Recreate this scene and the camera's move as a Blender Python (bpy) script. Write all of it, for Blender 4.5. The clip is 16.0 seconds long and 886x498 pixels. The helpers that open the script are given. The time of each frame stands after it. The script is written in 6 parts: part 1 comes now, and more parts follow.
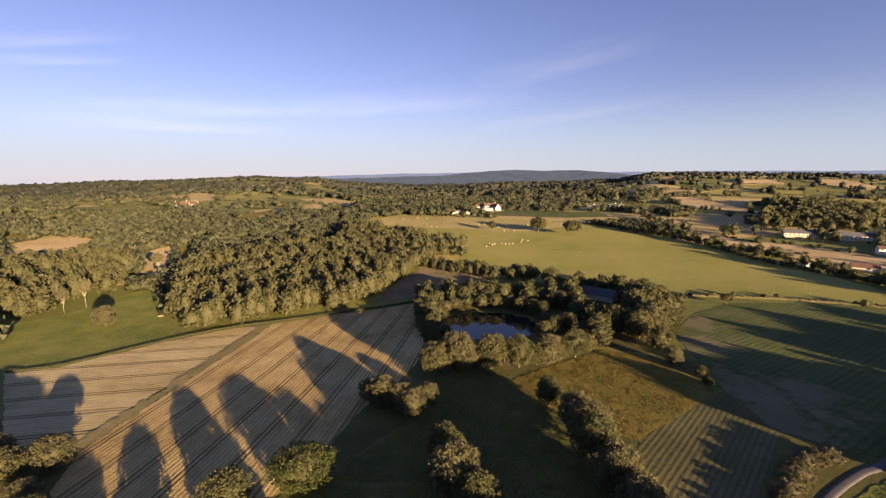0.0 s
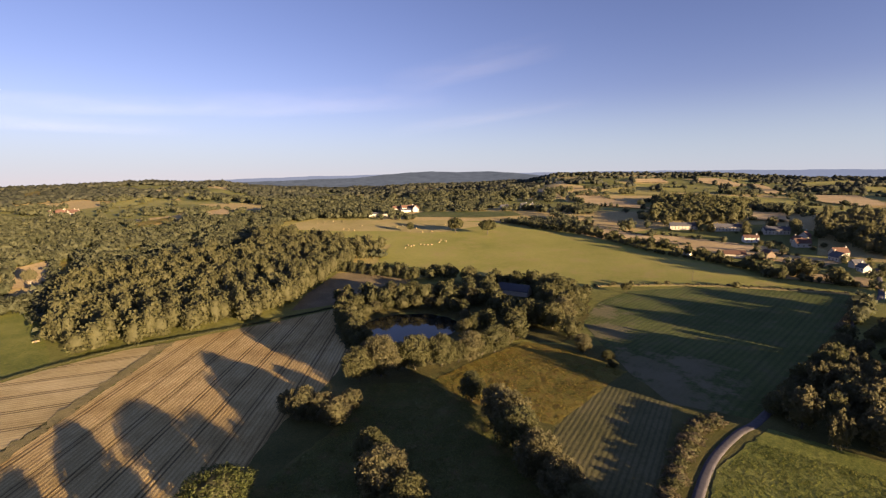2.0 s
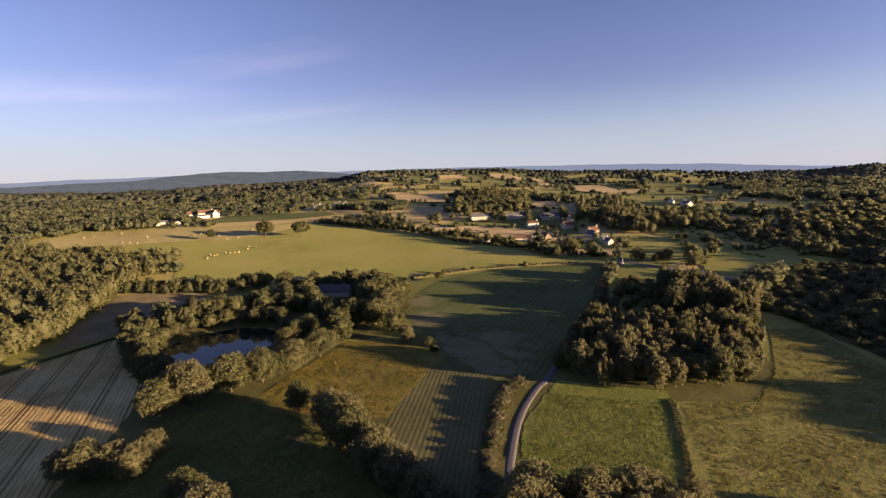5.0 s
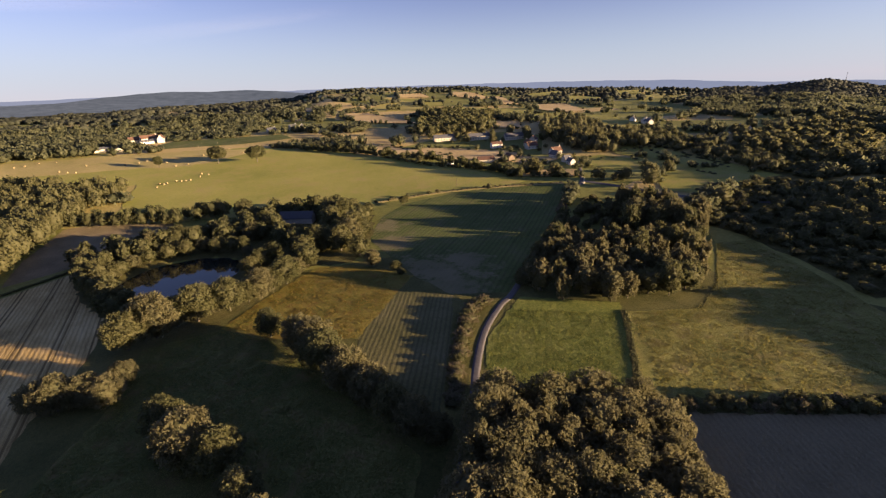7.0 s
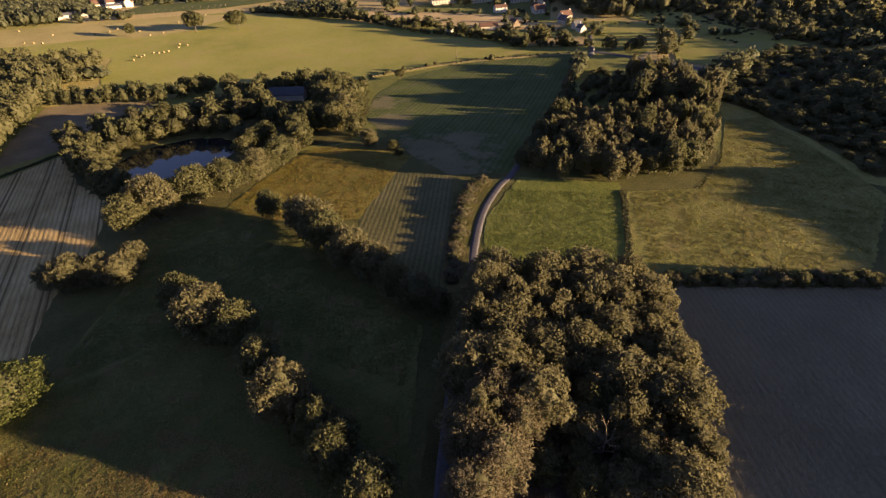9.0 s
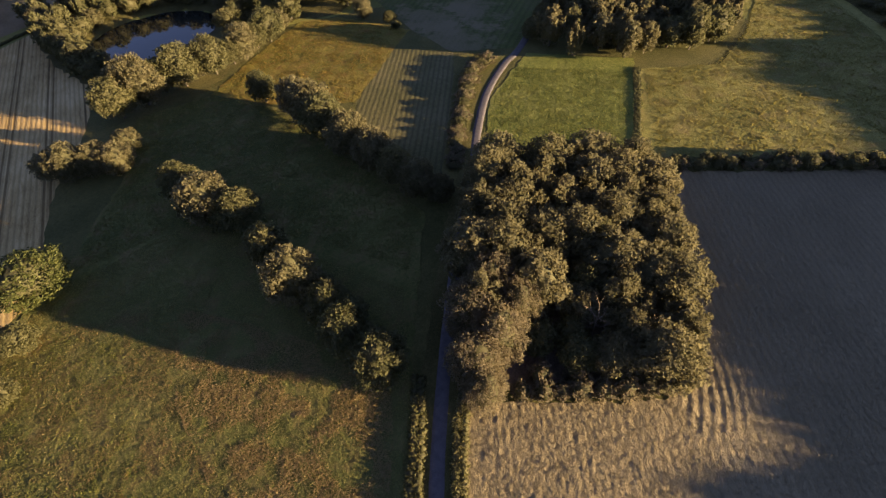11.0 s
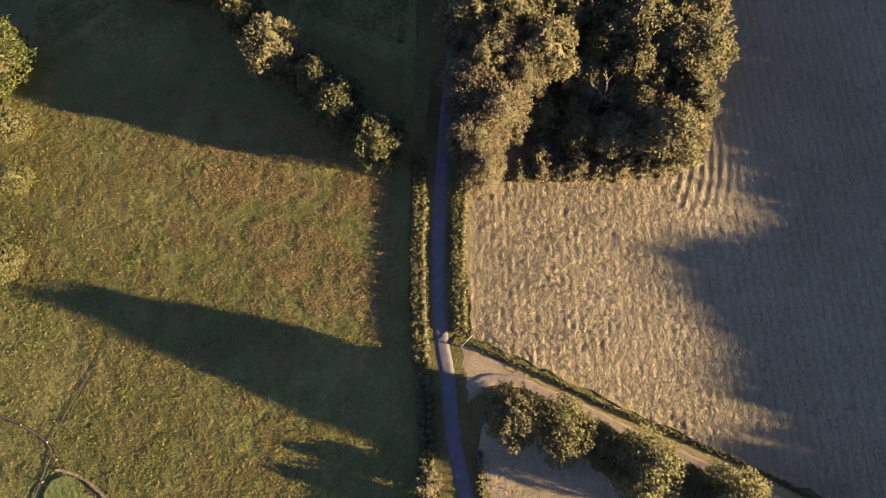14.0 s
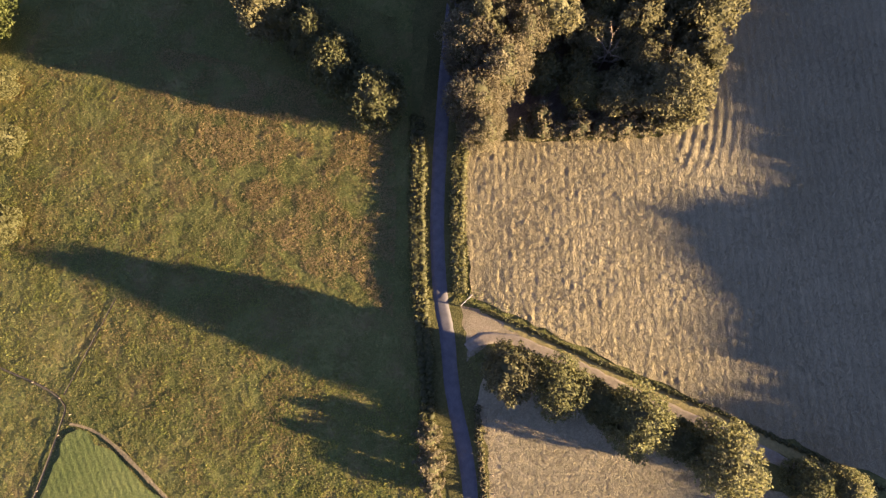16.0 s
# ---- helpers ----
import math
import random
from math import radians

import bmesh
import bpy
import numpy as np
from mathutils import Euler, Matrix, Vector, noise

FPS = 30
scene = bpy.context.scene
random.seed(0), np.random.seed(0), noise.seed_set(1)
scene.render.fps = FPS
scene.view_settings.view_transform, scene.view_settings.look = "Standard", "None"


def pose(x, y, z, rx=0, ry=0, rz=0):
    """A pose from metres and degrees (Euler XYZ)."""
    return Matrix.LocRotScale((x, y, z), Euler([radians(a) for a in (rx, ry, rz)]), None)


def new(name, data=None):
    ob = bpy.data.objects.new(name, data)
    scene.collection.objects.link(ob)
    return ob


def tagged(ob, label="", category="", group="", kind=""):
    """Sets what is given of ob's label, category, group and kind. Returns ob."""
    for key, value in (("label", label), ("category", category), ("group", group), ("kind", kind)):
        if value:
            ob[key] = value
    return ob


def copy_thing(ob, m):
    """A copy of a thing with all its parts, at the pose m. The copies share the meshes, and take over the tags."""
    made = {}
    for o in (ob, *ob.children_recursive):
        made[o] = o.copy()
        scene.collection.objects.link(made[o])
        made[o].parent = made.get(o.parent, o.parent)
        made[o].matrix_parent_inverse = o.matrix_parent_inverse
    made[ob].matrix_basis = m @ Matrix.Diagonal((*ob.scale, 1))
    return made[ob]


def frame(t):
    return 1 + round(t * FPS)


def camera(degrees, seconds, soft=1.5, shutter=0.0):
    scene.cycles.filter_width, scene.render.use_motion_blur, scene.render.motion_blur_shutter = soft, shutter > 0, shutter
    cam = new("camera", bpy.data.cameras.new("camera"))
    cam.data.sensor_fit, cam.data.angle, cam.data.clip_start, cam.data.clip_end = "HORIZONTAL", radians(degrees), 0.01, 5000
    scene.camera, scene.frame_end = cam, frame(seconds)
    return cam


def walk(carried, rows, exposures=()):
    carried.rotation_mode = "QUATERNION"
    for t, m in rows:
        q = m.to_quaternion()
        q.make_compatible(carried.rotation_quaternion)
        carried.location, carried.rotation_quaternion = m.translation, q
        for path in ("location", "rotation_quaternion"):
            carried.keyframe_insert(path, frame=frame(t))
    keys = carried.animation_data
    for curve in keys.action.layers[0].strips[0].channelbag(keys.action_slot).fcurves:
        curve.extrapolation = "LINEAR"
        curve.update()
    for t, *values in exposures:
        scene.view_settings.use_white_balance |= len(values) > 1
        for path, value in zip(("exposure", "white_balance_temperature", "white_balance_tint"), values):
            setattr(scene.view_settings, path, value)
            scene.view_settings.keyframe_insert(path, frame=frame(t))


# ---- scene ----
cam = camera(89.0, 16.0, 1.3)
EYE = 90.0
# seconds, turn about x, y and z: the drone hangs still over the lane and swings its camera
ROWS = [
    (0.0, 80.76, 0.24, 0.13),
    (0.5, 80.81, 0.33, -1.75),
    (1.0, 80.85, 0.54, -5.75),
    (1.5, 80.86, 0.72, -9.67),
    (2.0, 80.89, 0.76, -10.34),
    (2.5, 80.89, 0.90, -13.64),
    (3.0, 80.81, 1.23, -21.08),
    (3.5, 80.73, 1.38, -27.12),
    (4.0, 80.74, 1.45, -29.78),
    (6.3, 76.85, 2.18, -38.12),
    (6.5, 75.10, 2.11, -38.27),
    (7.0, 70.33, 2.15, -38.43),
    (7.5, 66.41, 2.15, -38.47),
    (8.0, 63.22, 2.26, -38.59),
    (8.5, 59.67, 2.28, -38.63),
    (9.0, 55.27, 2.29, -38.62),
    (9.2, 53.55, 2.36, -38.63),
    (11.3, 38.25, 2.94, -38.90),
    (11.5, 36.19, 2.99, -39.00),
    (12.0, 30.16, 2.97, -38.96),
    (12.5, 24.13, 3.01, -39.11),
    (13.0, 19.61, 3.03, -39.14),
    (13.5, 16.25, 3.03, -39.18),
    (14.0, 13.75, 3.02, -39.24),
    (14.5, 11.90, 3.02, -39.29),
    (15.0, 10.53, 3.01, -39.31),
    (15.5, 9.56, 3.00, -39.37),
    (16.0, 8.78, 2.98, -39.36),
]
EXPOSURES = [(0.0, 2.0, 7100, 20), (4.0, 1.93, 7100, 20), (7.0, 1.95, 7000, 20), (9.2, 2.05, 7150, 20), (11.3, 2.45, 7150, 17), (13.0, 2.8, 7050, 16), (16.0, 3.15, 6850, 17)]
walk(cam, [(t, pose(0, 0, EYE, rx, ry, rz)) for t, rx, ry, rz in ROWS], EXPOSURES)

# ---- world and sun ----
SUN_AZ = 142.8      # compass degrees clockwise from +y, where the sun stands
SUN_EL = 7.0
SUN_X, SUN_Y = math.sin(radians(SUN_AZ)), math.cos(radians(SUN_AZ))
world = bpy.data.worlds.new("world")
scene.world = world
world.use_nodes = True
wn = world.node_tree.nodes
wn.clear()
sky = wn.new("ShaderNodeTexSky")
sky.sky_type, sky.sun_disc = "NISHITA", False
sky.sun_elevation, sky.sun_rotation = radians(SUN_EL), radians(SUN_AZ)
sky.altitude, sky.air_density, sky.dust_density, sky.ozone_density = 300, 0.9, 0.0, 3.5
back = wn.new("ShaderNodeBackground")
back.inputs["Strength"].default_value = 0.052
wout = wn.new("ShaderNodeOutputWorld")
haze = wn.new("ShaderNodeMix")
haze.data_type, haze.blend_type = "RGBA", "MULTIPLY"
haze.inputs[0].default_value = 1.0
haze.inputs[7].default_value = (1.54, 0.97, 1.05, 1)      # the lilac cast of the evening air
up = wn.new("ShaderNodeSeparateXYZ")
world.node_tree.links.new(wn.new("ShaderNodeTexCoord").outputs["Generated"], up.inputs[0])
low = wn.new("ShaderNodeMapRange")
low.inputs["From Min"].default_value, low.inputs["From Max"].default_value = 0.0, 0.18
low.inputs["To Min"].default_value, low.inputs["To Max"].default_value = 0.75, 0.0
low.interpolation_type = "SMOOTHSTEP"
world.node_tree.links.new(up.outputs[2], low.inputs[0])
veil = wn.new("ShaderNodeMix")                              # pale haze low over the whole horizon
veil.data_type = "RGBA"
veil.inputs[7].default_value = (1.4, 3.25, 3.9, 1)
world.node_tree.links.new(low.outputs[0], veil.inputs[0])
world.node_tree.links.new(sky.outputs[0], veil.inputs[6])
world.node_tree.links.new(veil.outputs[2], haze.inputs[6])
world.node_tree.links.new(haze.outputs[2], back.inputs[0])
world.node_tree.links.new(back.outputs[0], wout.inputs[0])

sun_data = bpy.data.lights.new("sun", "SUN")
sun_data.energy, sun_data.angle, sun_data.color = 5.0, radians(0.6), (1.0, 0.77, 0.46)
sun = new("sun", sun_data)
to_sun = Vector((math.sin(radians(SUN_AZ)) * math.cos(radians(SUN_EL)), math.cos(radians(SUN_AZ)) * math.cos(radians(SUN_EL)), math.sin(radians(SUN_EL))))
sun.matrix_world = Matrix.Translation((60, -80, 140)) @ to_sun.to_track_quat("Z", "Y").to_matrix().to_4x4()


# ---- noise on arrays ----
def lattice(x, y, seed):
    """Smooth value noise, 0 to 1, on arrays; one cell is one unit."""
    def rnd(i, j):
        n = (i.astype(np.int64) * 374761393 + j.astype(np.int64) * 668265263 + seed * 974711) & 0x7FFFFFFF
        n = ((n ^ (n >> 13)) * 1274126177) & 0x7FFFFFFF
        n = (n ^ (n >> 16)) & 0xFFFF
        return n / 65535.0
    x, y = np.asarray(x, float), np.asarray(y, float)
    i, j = np.floor(x), np.floor(y)
    u, v = x - i, y - j
    u, v = u * u * (3 - 2 * u), v * v * (3 - 2 * v)
    return (rnd(i, j) * (1 - u) + rnd(i + 1, j) * u) * (1 - v) + (rnd(i, j + 1) * (1 - u) + rnd(i + 1, j + 1) * u) * v


def ramp(a, b, x):
    u = np.clip((np.asarray(x, float) - a) / (b - a), 0, 1)
    return u * u * (3 - 2 * u)


POND = (27.0, 266.0, 29.0, 27.0)


# compass degrees, and how high the wooded skyline stands over the eye's level there, in degrees
RIM_AZ = [-180, -62, -44, -36, -23, -16, -13, -9, -4, 2, 8, 14, 21, 24.5, 32, 42, 48, 60, 66, 72, 77, 81, 90, 110, 180]
RIM_EL = [-0.8, -0.8, -0.7, -0.45, -0.05, -0.1, -0.45, -0.9, -1.05, -0.9, -0.6, -0.55, -0.4, 0.42, 0.35, 0.1, -0.3, -0.6, -0.95, -1.1, -0.5, -1.2, -1.5, -1.2, -0.8]
RIM = 2000.0


def height(x, y):
    """The lie of the land: a flat valley floor that rises to a rim of rolling hills and falls away beyond it."""
    x, y = np.asarray(x, float), np.asarray(y, float)
    d = np.hypot(x, y)
    crest = 77 + RIM * np.tan(np.radians(np.interp(np.degrees(np.arctan2(x, y)), RIM_AZ, RIM_EL)))
    z = 30 * ramp(260, 900, d) + (crest - 30) * ramp(800, RIM, d) - 90 * ramp(RIM, 3600, d)
    far = ramp(800, 1500, d) * (1 - 0.6 * ramp(1500, RIM, d))
    z = z + far * (16 * (lattice(x / 420 + 7, y / 420, 3) - 0.5) + 8 * (lattice(x / 190, y / 190, 5) - 0.5))
    px, py, ra, rb = POND
    return z - 2.4 * ramp(1.2, 0.85, np.hypot((x - px) / ra, (y - py) / rb))


def ground_z(x, y):
    return float(height(x, y))


# ---- materials ----
def material(name, rough=0.9):
    m = bpy.data.materials.new(name)
    m.use_nodes = True
    b = m.node_tree.nodes["Principled BSDF"]
    b.inputs["Roughness"].default_value = rough
    b.inputs["Specular IOR Level"].default_value = 0.15
    return m, m.node_tree.nodes, m.node_tree.links, b


def coords(nt, lk, world_space=True):
    if world_space:
        return nt.new("ShaderNodeNewGeometry").outputs["Position"]
    return nt.new("ShaderNodeTexCoord").outputs["Object"]


def noise_node(nt, lk, co, scale, detail=4.0, rough=0.6, stretch=None, angle=0.0, twist=0.0):
    n = nt.new("ShaderNodeTexNoise")
    n.inputs["Scale"].default_value, n.inputs["Detail"].default_value, n.inputs["Roughness"].default_value = scale, detail, rough
    n.inputs["Distortion"].default_value = twist
    if stretch:
        mp = nt.new("ShaderNodeMapping")
        mp.vector_type = "TEXTURE"
        mp.inputs["Rotation"].default_value = (0, 0, radians(angle))
        mp.inputs["Scale"].default_value = stretch
        lk.new(co, mp.inputs["Vector"])
        co = mp.outputs[0]
    lk.new(co, n.inputs["Vector"])
    return n.outputs["Fac"]


def ramp_node(nt, lk, fac, stops):
    r = nt.new("ShaderNodeValToRGB")
    el = r.color_ramp.elements
    while len(el) < len(stops):
        el.new(0.5)
    for e, (p, c) in zip(el, stops):
        e.position, e.color = p, (*c, 1)
    lk.new(fac, r.inputs[0])
    return r.outputs[0]


def mix_node(nt, lk, kind, fac, a, b):
    m = nt.new("ShaderNodeMix")
    m.data_type, m.blend_type = "RGBA", kind
    if hasattr(fac, "is_linked"):
        lk.new(fac, m.inputs[0])
    else:
        m.inputs[0].default_value = fac
    for s, v in ((m.inputs[6], a), (m.inputs[7], b)):
        if hasattr(v, "is_linked"):
            lk.new(v, s)
        else:
            s.default_value = (*v, 1)
    return m.outputs[2]


def math_node(nt, lk, op, a, b=0.0):
    m = nt.new("ShaderNodeMath")
    m.operation = op
    for s, v in ((m.inputs[0], a), (m.inputs[1], b)):
        if hasattr(v, "is_linked"):
            lk.new(v, s)
        else:
            s.default_value = v
    return m.outputs[0]


def bump_node(nt, lk, b, fac, strength, distance):
    n = nt.new("ShaderNodeBump")
    n.inputs["Strength"].default_value, n.inputs["Distance"].default_value = strength, distance
    lk.new(fac, n.inputs["Height"])
    lk.new(n.outputs[0], b.inputs["Normal"])


def rows_node(nt, lk, co, angle, spacing, wobble=0.6, at=0.0):
    """Stripes of that spacing that run at the angle (degrees from +x)."""
    mp = nt.new("ShaderNodeMapping")
    mp.vector_type = "TEXTURE"
    mp.inputs["Rotation"].default_value = (0, 0, radians(angle))
    lk.new(co, mp.inputs["Vector"])
    w = nt.new("ShaderNodeTexWave")
    w.wave_type, w.bands_direction, w.wave_profile = "BANDS", "Y", "SIN"
    w.inputs["Scale"].default_value = 2 * math.pi / 20 / spacing
    w.inputs["Distortion"].default_value, w.inputs["Detail"].default_value, w.inputs["Detail Scale"].default_value = wobble, 2, 0.4
    w.inputs["Phase Offset"].default_value = -2 * math.pi * at / spacing
    lk.new(mp.outputs[0], w.inputs["Vector"])
    return w.outputs["Fac"]


def field_material(name, dark, mid, light, patch=0.03, grain=1.2, bump=0.6, rows=None, row_dark=0.6, second=None, stretch=None, angle=0.0, trams=None):
    """Growing or cut ground: broad patches, fine grain and, where there are any, rows (angle, spacing)."""
    m, nt, lk, b = material(name)
    co = coords(nt, lk)
    broad = noise_node(nt, lk, co, patch, 5, 0.6)
    fine = noise_node(nt, lk, co, grain, 6, 0.7, stretch, angle, 0.9)
    tiny = noise_node(nt, lk, co, grain * 3.4, 3, 0.7)
    both = math_node(nt, lk, "ADD", math_node(nt, lk, "MULTIPLY", broad, 0.38), math_node(nt, lk, "MULTIPLY", fine, 0.34))
    both = math_node(nt, lk, "ADD", both, math_node(nt, lk, "MULTIPLY", tiny, 0.28))
    col = ramp_node(nt, lk, both, [(0.38, dark), (0.5, mid), (0.61, light)])
    if second:
        spots = ramp_node(nt, lk, noise_node(nt, lk, co, patch * 4.0, 6, 0.72), [(0.5, (0, 0, 0)), (0.66, (1, 1, 1))])
        col = mix_node(nt, lk, "MIX", math_node(nt, lk, "MULTIPLY", spots, 0.75), col, second)
    high = math_node(nt, lk, "ADD", math_node(nt, lk, "MULTIPLY", fine, 0.7), math_node(nt, lk, "MULTIPLY", tiny, 0.3))
    if rows:
        for k, (ang, spacing, depth) in enumerate(rows):
            st = rows_node(nt, lk, co, ang, spacing)
            shade = ramp_node(nt, lk, st, [(0.1, (row_dark,) * 3), (0.6, (1, 1, 1))] if spacing < 8 else [(0.01, (0.35,) * 3), (0.05, (1, 1, 1))])
            col = mix_node(nt, lk, "MULTIPLY", depth, col, shade)
            if k == 0:
                high = math_node(nt, lk, "ADD", math_node(nt, lk, "MULTIPLY", fine, 0.6), math_node(nt, lk, "MULTIPLY", st, 0.35 * depth))
    if trams:       # pairs of wheel tracks
        ang, spacing, at = trams
        for side in (-0.95, 0.95):
            st = rows_node(nt, lk, co, ang, spacing, 0.1, at + side)
            thin = ramp_node(nt, lk, st, [(0.003, (0.3, 0.28, 0.25)), (0.013, (1, 1, 1))])
            col = mix_node(nt, lk, "MULTIPLY", 0.9, col, thin)
            high = math_node(nt, lk, "MULTIPLY", high, thin)
    lk.new(col, b.inputs["Base Color"])
    bump_node(nt, lk, b, high, bump, 0.5)
    return m


def leaf_material(name, dark, mid, light, grain=0.7, rugged=0.0, single=0.45):
    m, nt, lk, b = material(name, 0.65)
    g = nt.new("ShaderNodeNewGeometry").outputs["Random Per Island"]
    o = nt.new("ShaderNodeObjectInfo").outputs["Random"]
    co = coords(nt, lk, False)
    n = noise_node(nt, lk, co, grain, 4)
    f = math_node(nt, lk, "ADD", math_node(nt, lk, "MULTIPLY", g, single), math_node(nt, lk, "MULTIPLY", n, 1 - single))
    f = math_node(nt, lk, "ADD", f, math_node(nt, lk, "MULTIPLY", math_node(nt, lk, "SUBTRACT", o, 0.5), 0.35))
    col = ramp_node(nt, lk, f, [(0.2, dark), (0.5, mid), (0.85, light)])
    lk.new(col, b.inputs["Base Color"])
    if rugged:
        bump_node(nt, lk, b, noise_node(nt, lk, coords(nt, lk), 0.35, 4, 0.7), 1.0, rugged)
    tr = nt.new("ShaderNodeBsdfTranslucent")
    lk.new(col, tr.inputs["Color"])
    ms = nt.new("ShaderNodeMixShader")
    ms.inputs[0].default_value = 0.54
    lk.new(b.outputs[0], ms.inputs[1])
    lk.new(tr.outputs[0], ms.inputs[2])
    lk.new(ms.outputs[0], nt["Material Output"].inputs["Surface"])
    return m


def plain_material(name, dark, light, scale=1.5, rough=0.85, bump=0.2, world_space=False, dist=0.05):
    m, nt, lk, b = material(name, rough)
    co = coords(nt, lk, world_space)
    n = noise_node(nt, lk, co, scale, 6, 0.65)
    n2 = noise_node(nt, lk, co, scale * 9, 3)
    f = math_node(nt, lk, "ADD", math_node(nt, lk, "MULTIPLY", n, 0.65), math_node(nt, lk, "MULTIPLY", n2, 0.35))
    lk.new(ramp_node(nt, lk, f, [(0.32, dark), (0.68, light)]), b.inputs["Base Color"])
    bump_node(nt, lk, b, f, bump, dist)
    return m


M_LEAF = leaf_material("oak_leaves", (0.0928, 0.0978, 0.0439), (0.123, 0.122, 0.0552), (0.155, 0.145, 0.069))
M_LEAF_LIGHT = leaf_material("light_leaves", (0.119, 0.112, 0.0583), (0.151, 0.139, 0.0724), (0.181, 0.163, 0.0875))
M_LEAF_GREEN = leaf_material("green_leaves", (0.05, 0.066, 0.02), (0.115, 0.13, 0.042), (0.19, 0.195, 0.075))
M_HEDGE = leaf_material("hedge_leaves", (0.08, 0.083, 0.033), (0.15, 0.145, 0.06), (0.22, 0.2, 0.092))
M_LEAF_FRESH = leaf_material("fresh_leaves", (0.115, 0.117, 0.05), (0.158, 0.154, 0.07), (0.205, 0.19, 0.092))
M_LEAF_GOLD = leaf_material("golden_leaves", (0.148, 0.127, 0.078), (0.178, 0.152, 0.094), (0.208, 0.177, 0.112))
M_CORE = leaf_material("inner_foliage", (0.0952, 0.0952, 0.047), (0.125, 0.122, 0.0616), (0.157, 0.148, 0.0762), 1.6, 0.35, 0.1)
M_BARK = plain_material("bark", (0.05, 0.042, 0.032), (0.16, 0.14, 0.11), 2.5, 0.95, 0.5)
M_BARK_PALE = plain_material("pale_bark", (0.2, 0.17, 0.13), (0.38, 0.33, 0.26), 2.5, 0.95, 0.5)
# far leaf colours greyed and paled: aerial haze is put into them
M_FAR_HAZED = leaf_material("far_leaves_hazed", (0.065, 0.0739, 0.0403), (0.114, 0.12, 0.0672), (0.166, 0.165, 0.0941), 0.05)
M_DISTANT_HAZED = leaf_material("distant_leaves_hazed", (0.066, 0.074, 0.052), (0.098, 0.104, 0.074), (0.14, 0.14, 0.098), 0.02, 2.0)

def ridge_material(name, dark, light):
    """Far-off hills that glow: haze is put into the emission, mottled by woods and fields."""
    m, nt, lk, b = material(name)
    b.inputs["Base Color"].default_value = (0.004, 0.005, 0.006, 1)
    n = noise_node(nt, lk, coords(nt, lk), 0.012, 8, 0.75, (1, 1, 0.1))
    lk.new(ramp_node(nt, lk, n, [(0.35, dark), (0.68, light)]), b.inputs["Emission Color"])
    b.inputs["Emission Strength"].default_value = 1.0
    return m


M_RIDGE = ridge_material("glowing_far_hills", (0.058, 0.073, 0.108), (0.066, 0.08, 0.114))
M_PLAIN = ridge_material("glowing_far_plain", (0.013, 0.019, 0.028), (0.036, 0.044, 0.056))
M_MEADOW = field_material("meadow_grass", (0.048, 0.06, 0.015), (0.105, 0.112, 0.032), (0.19, 0.17, 0.06), 0.035, 0.9, 0.6, second=(0.165, 0.115, 0.05))
M_NEAR = field_material("rank_grass", (0.05, 0.055, 0.016), (0.095, 0.093, 0.03), (0.15, 0.132, 0.048), 0.05, 1.0, 0.6)
M_ROUGH = field_material("rough_grass", (0.079, 0.088, 0.016), (0.167, 0.141, 0.03), (0.246, 0.189, 0.048), 0.05, 0.8, 0.6, second=(0.15, 0.084, 0.026))
M_HAY = field_material("cut_hay", (0.163, 0.133, 0.0774), (0.222, 0.182, 0.106), (0.284, 0.235, 0.142), 0.025, 2.1, 1.0, rows=[(51, 1.7, 0.28)], stretch=(1, 1.8, 1), angle=-39)
M_HAY2 = field_material("pale_stubble", (0.15, 0.128, 0.074), (0.235, 0.195, 0.118), (0.33, 0.27, 0.17), 0.03, 1.1, 0.6)
M_MOWN = field_material("mown_green", (0.07, 0.092, 0.025), (0.112, 0.132, 0.04), (0.16, 0.17, 0.06), 0.05, 1.0, 0.7, rows=[(78, 1.3, 0.25)])
M_STUBBLE_A = field_material("pale_straw", (0.3, 0.225, 0.1), (0.5, 0.395, 0.195), (0.64, 0.52, 0.29), 0.03, 0.6, 0.6, rows=[(10, 1.9, 0.45)], row_dark=0.5, stretch=(7, 1, 1), angle=10, trams=(10, 15.8, 215.7))
M_STUBBLE_B = field_material("golden_straw", (0.27, 0.18, 0.066), (0.48, 0.345, 0.145), (0.64, 0.485, 0.24), 0.03, 0.6, 0.6, rows=[(81, 1.7, 0.5)], row_dark=0.45, stretch=(7, 1, 1), angle=81, trams=(81, 13.2, 72.9))
M_STRIP = field_material("dull_strip", (0.15, 0.13, 0.05), (0.22, 0.185, 0.08), (0.3, 0.24, 0.11), 0.05, 0.8, 0.5)
M_CROP = field_material("green_crop", (0.048, 0.07, 0.018), (0.084, 0.107, 0.03), (0.132, 0.148, 0.048), 0.02, 0.7, 0.6, rows=[(31, 3.0, 0.45), (31, 18.0, 0.2)], second=(0.123, 0.119, 0.057))


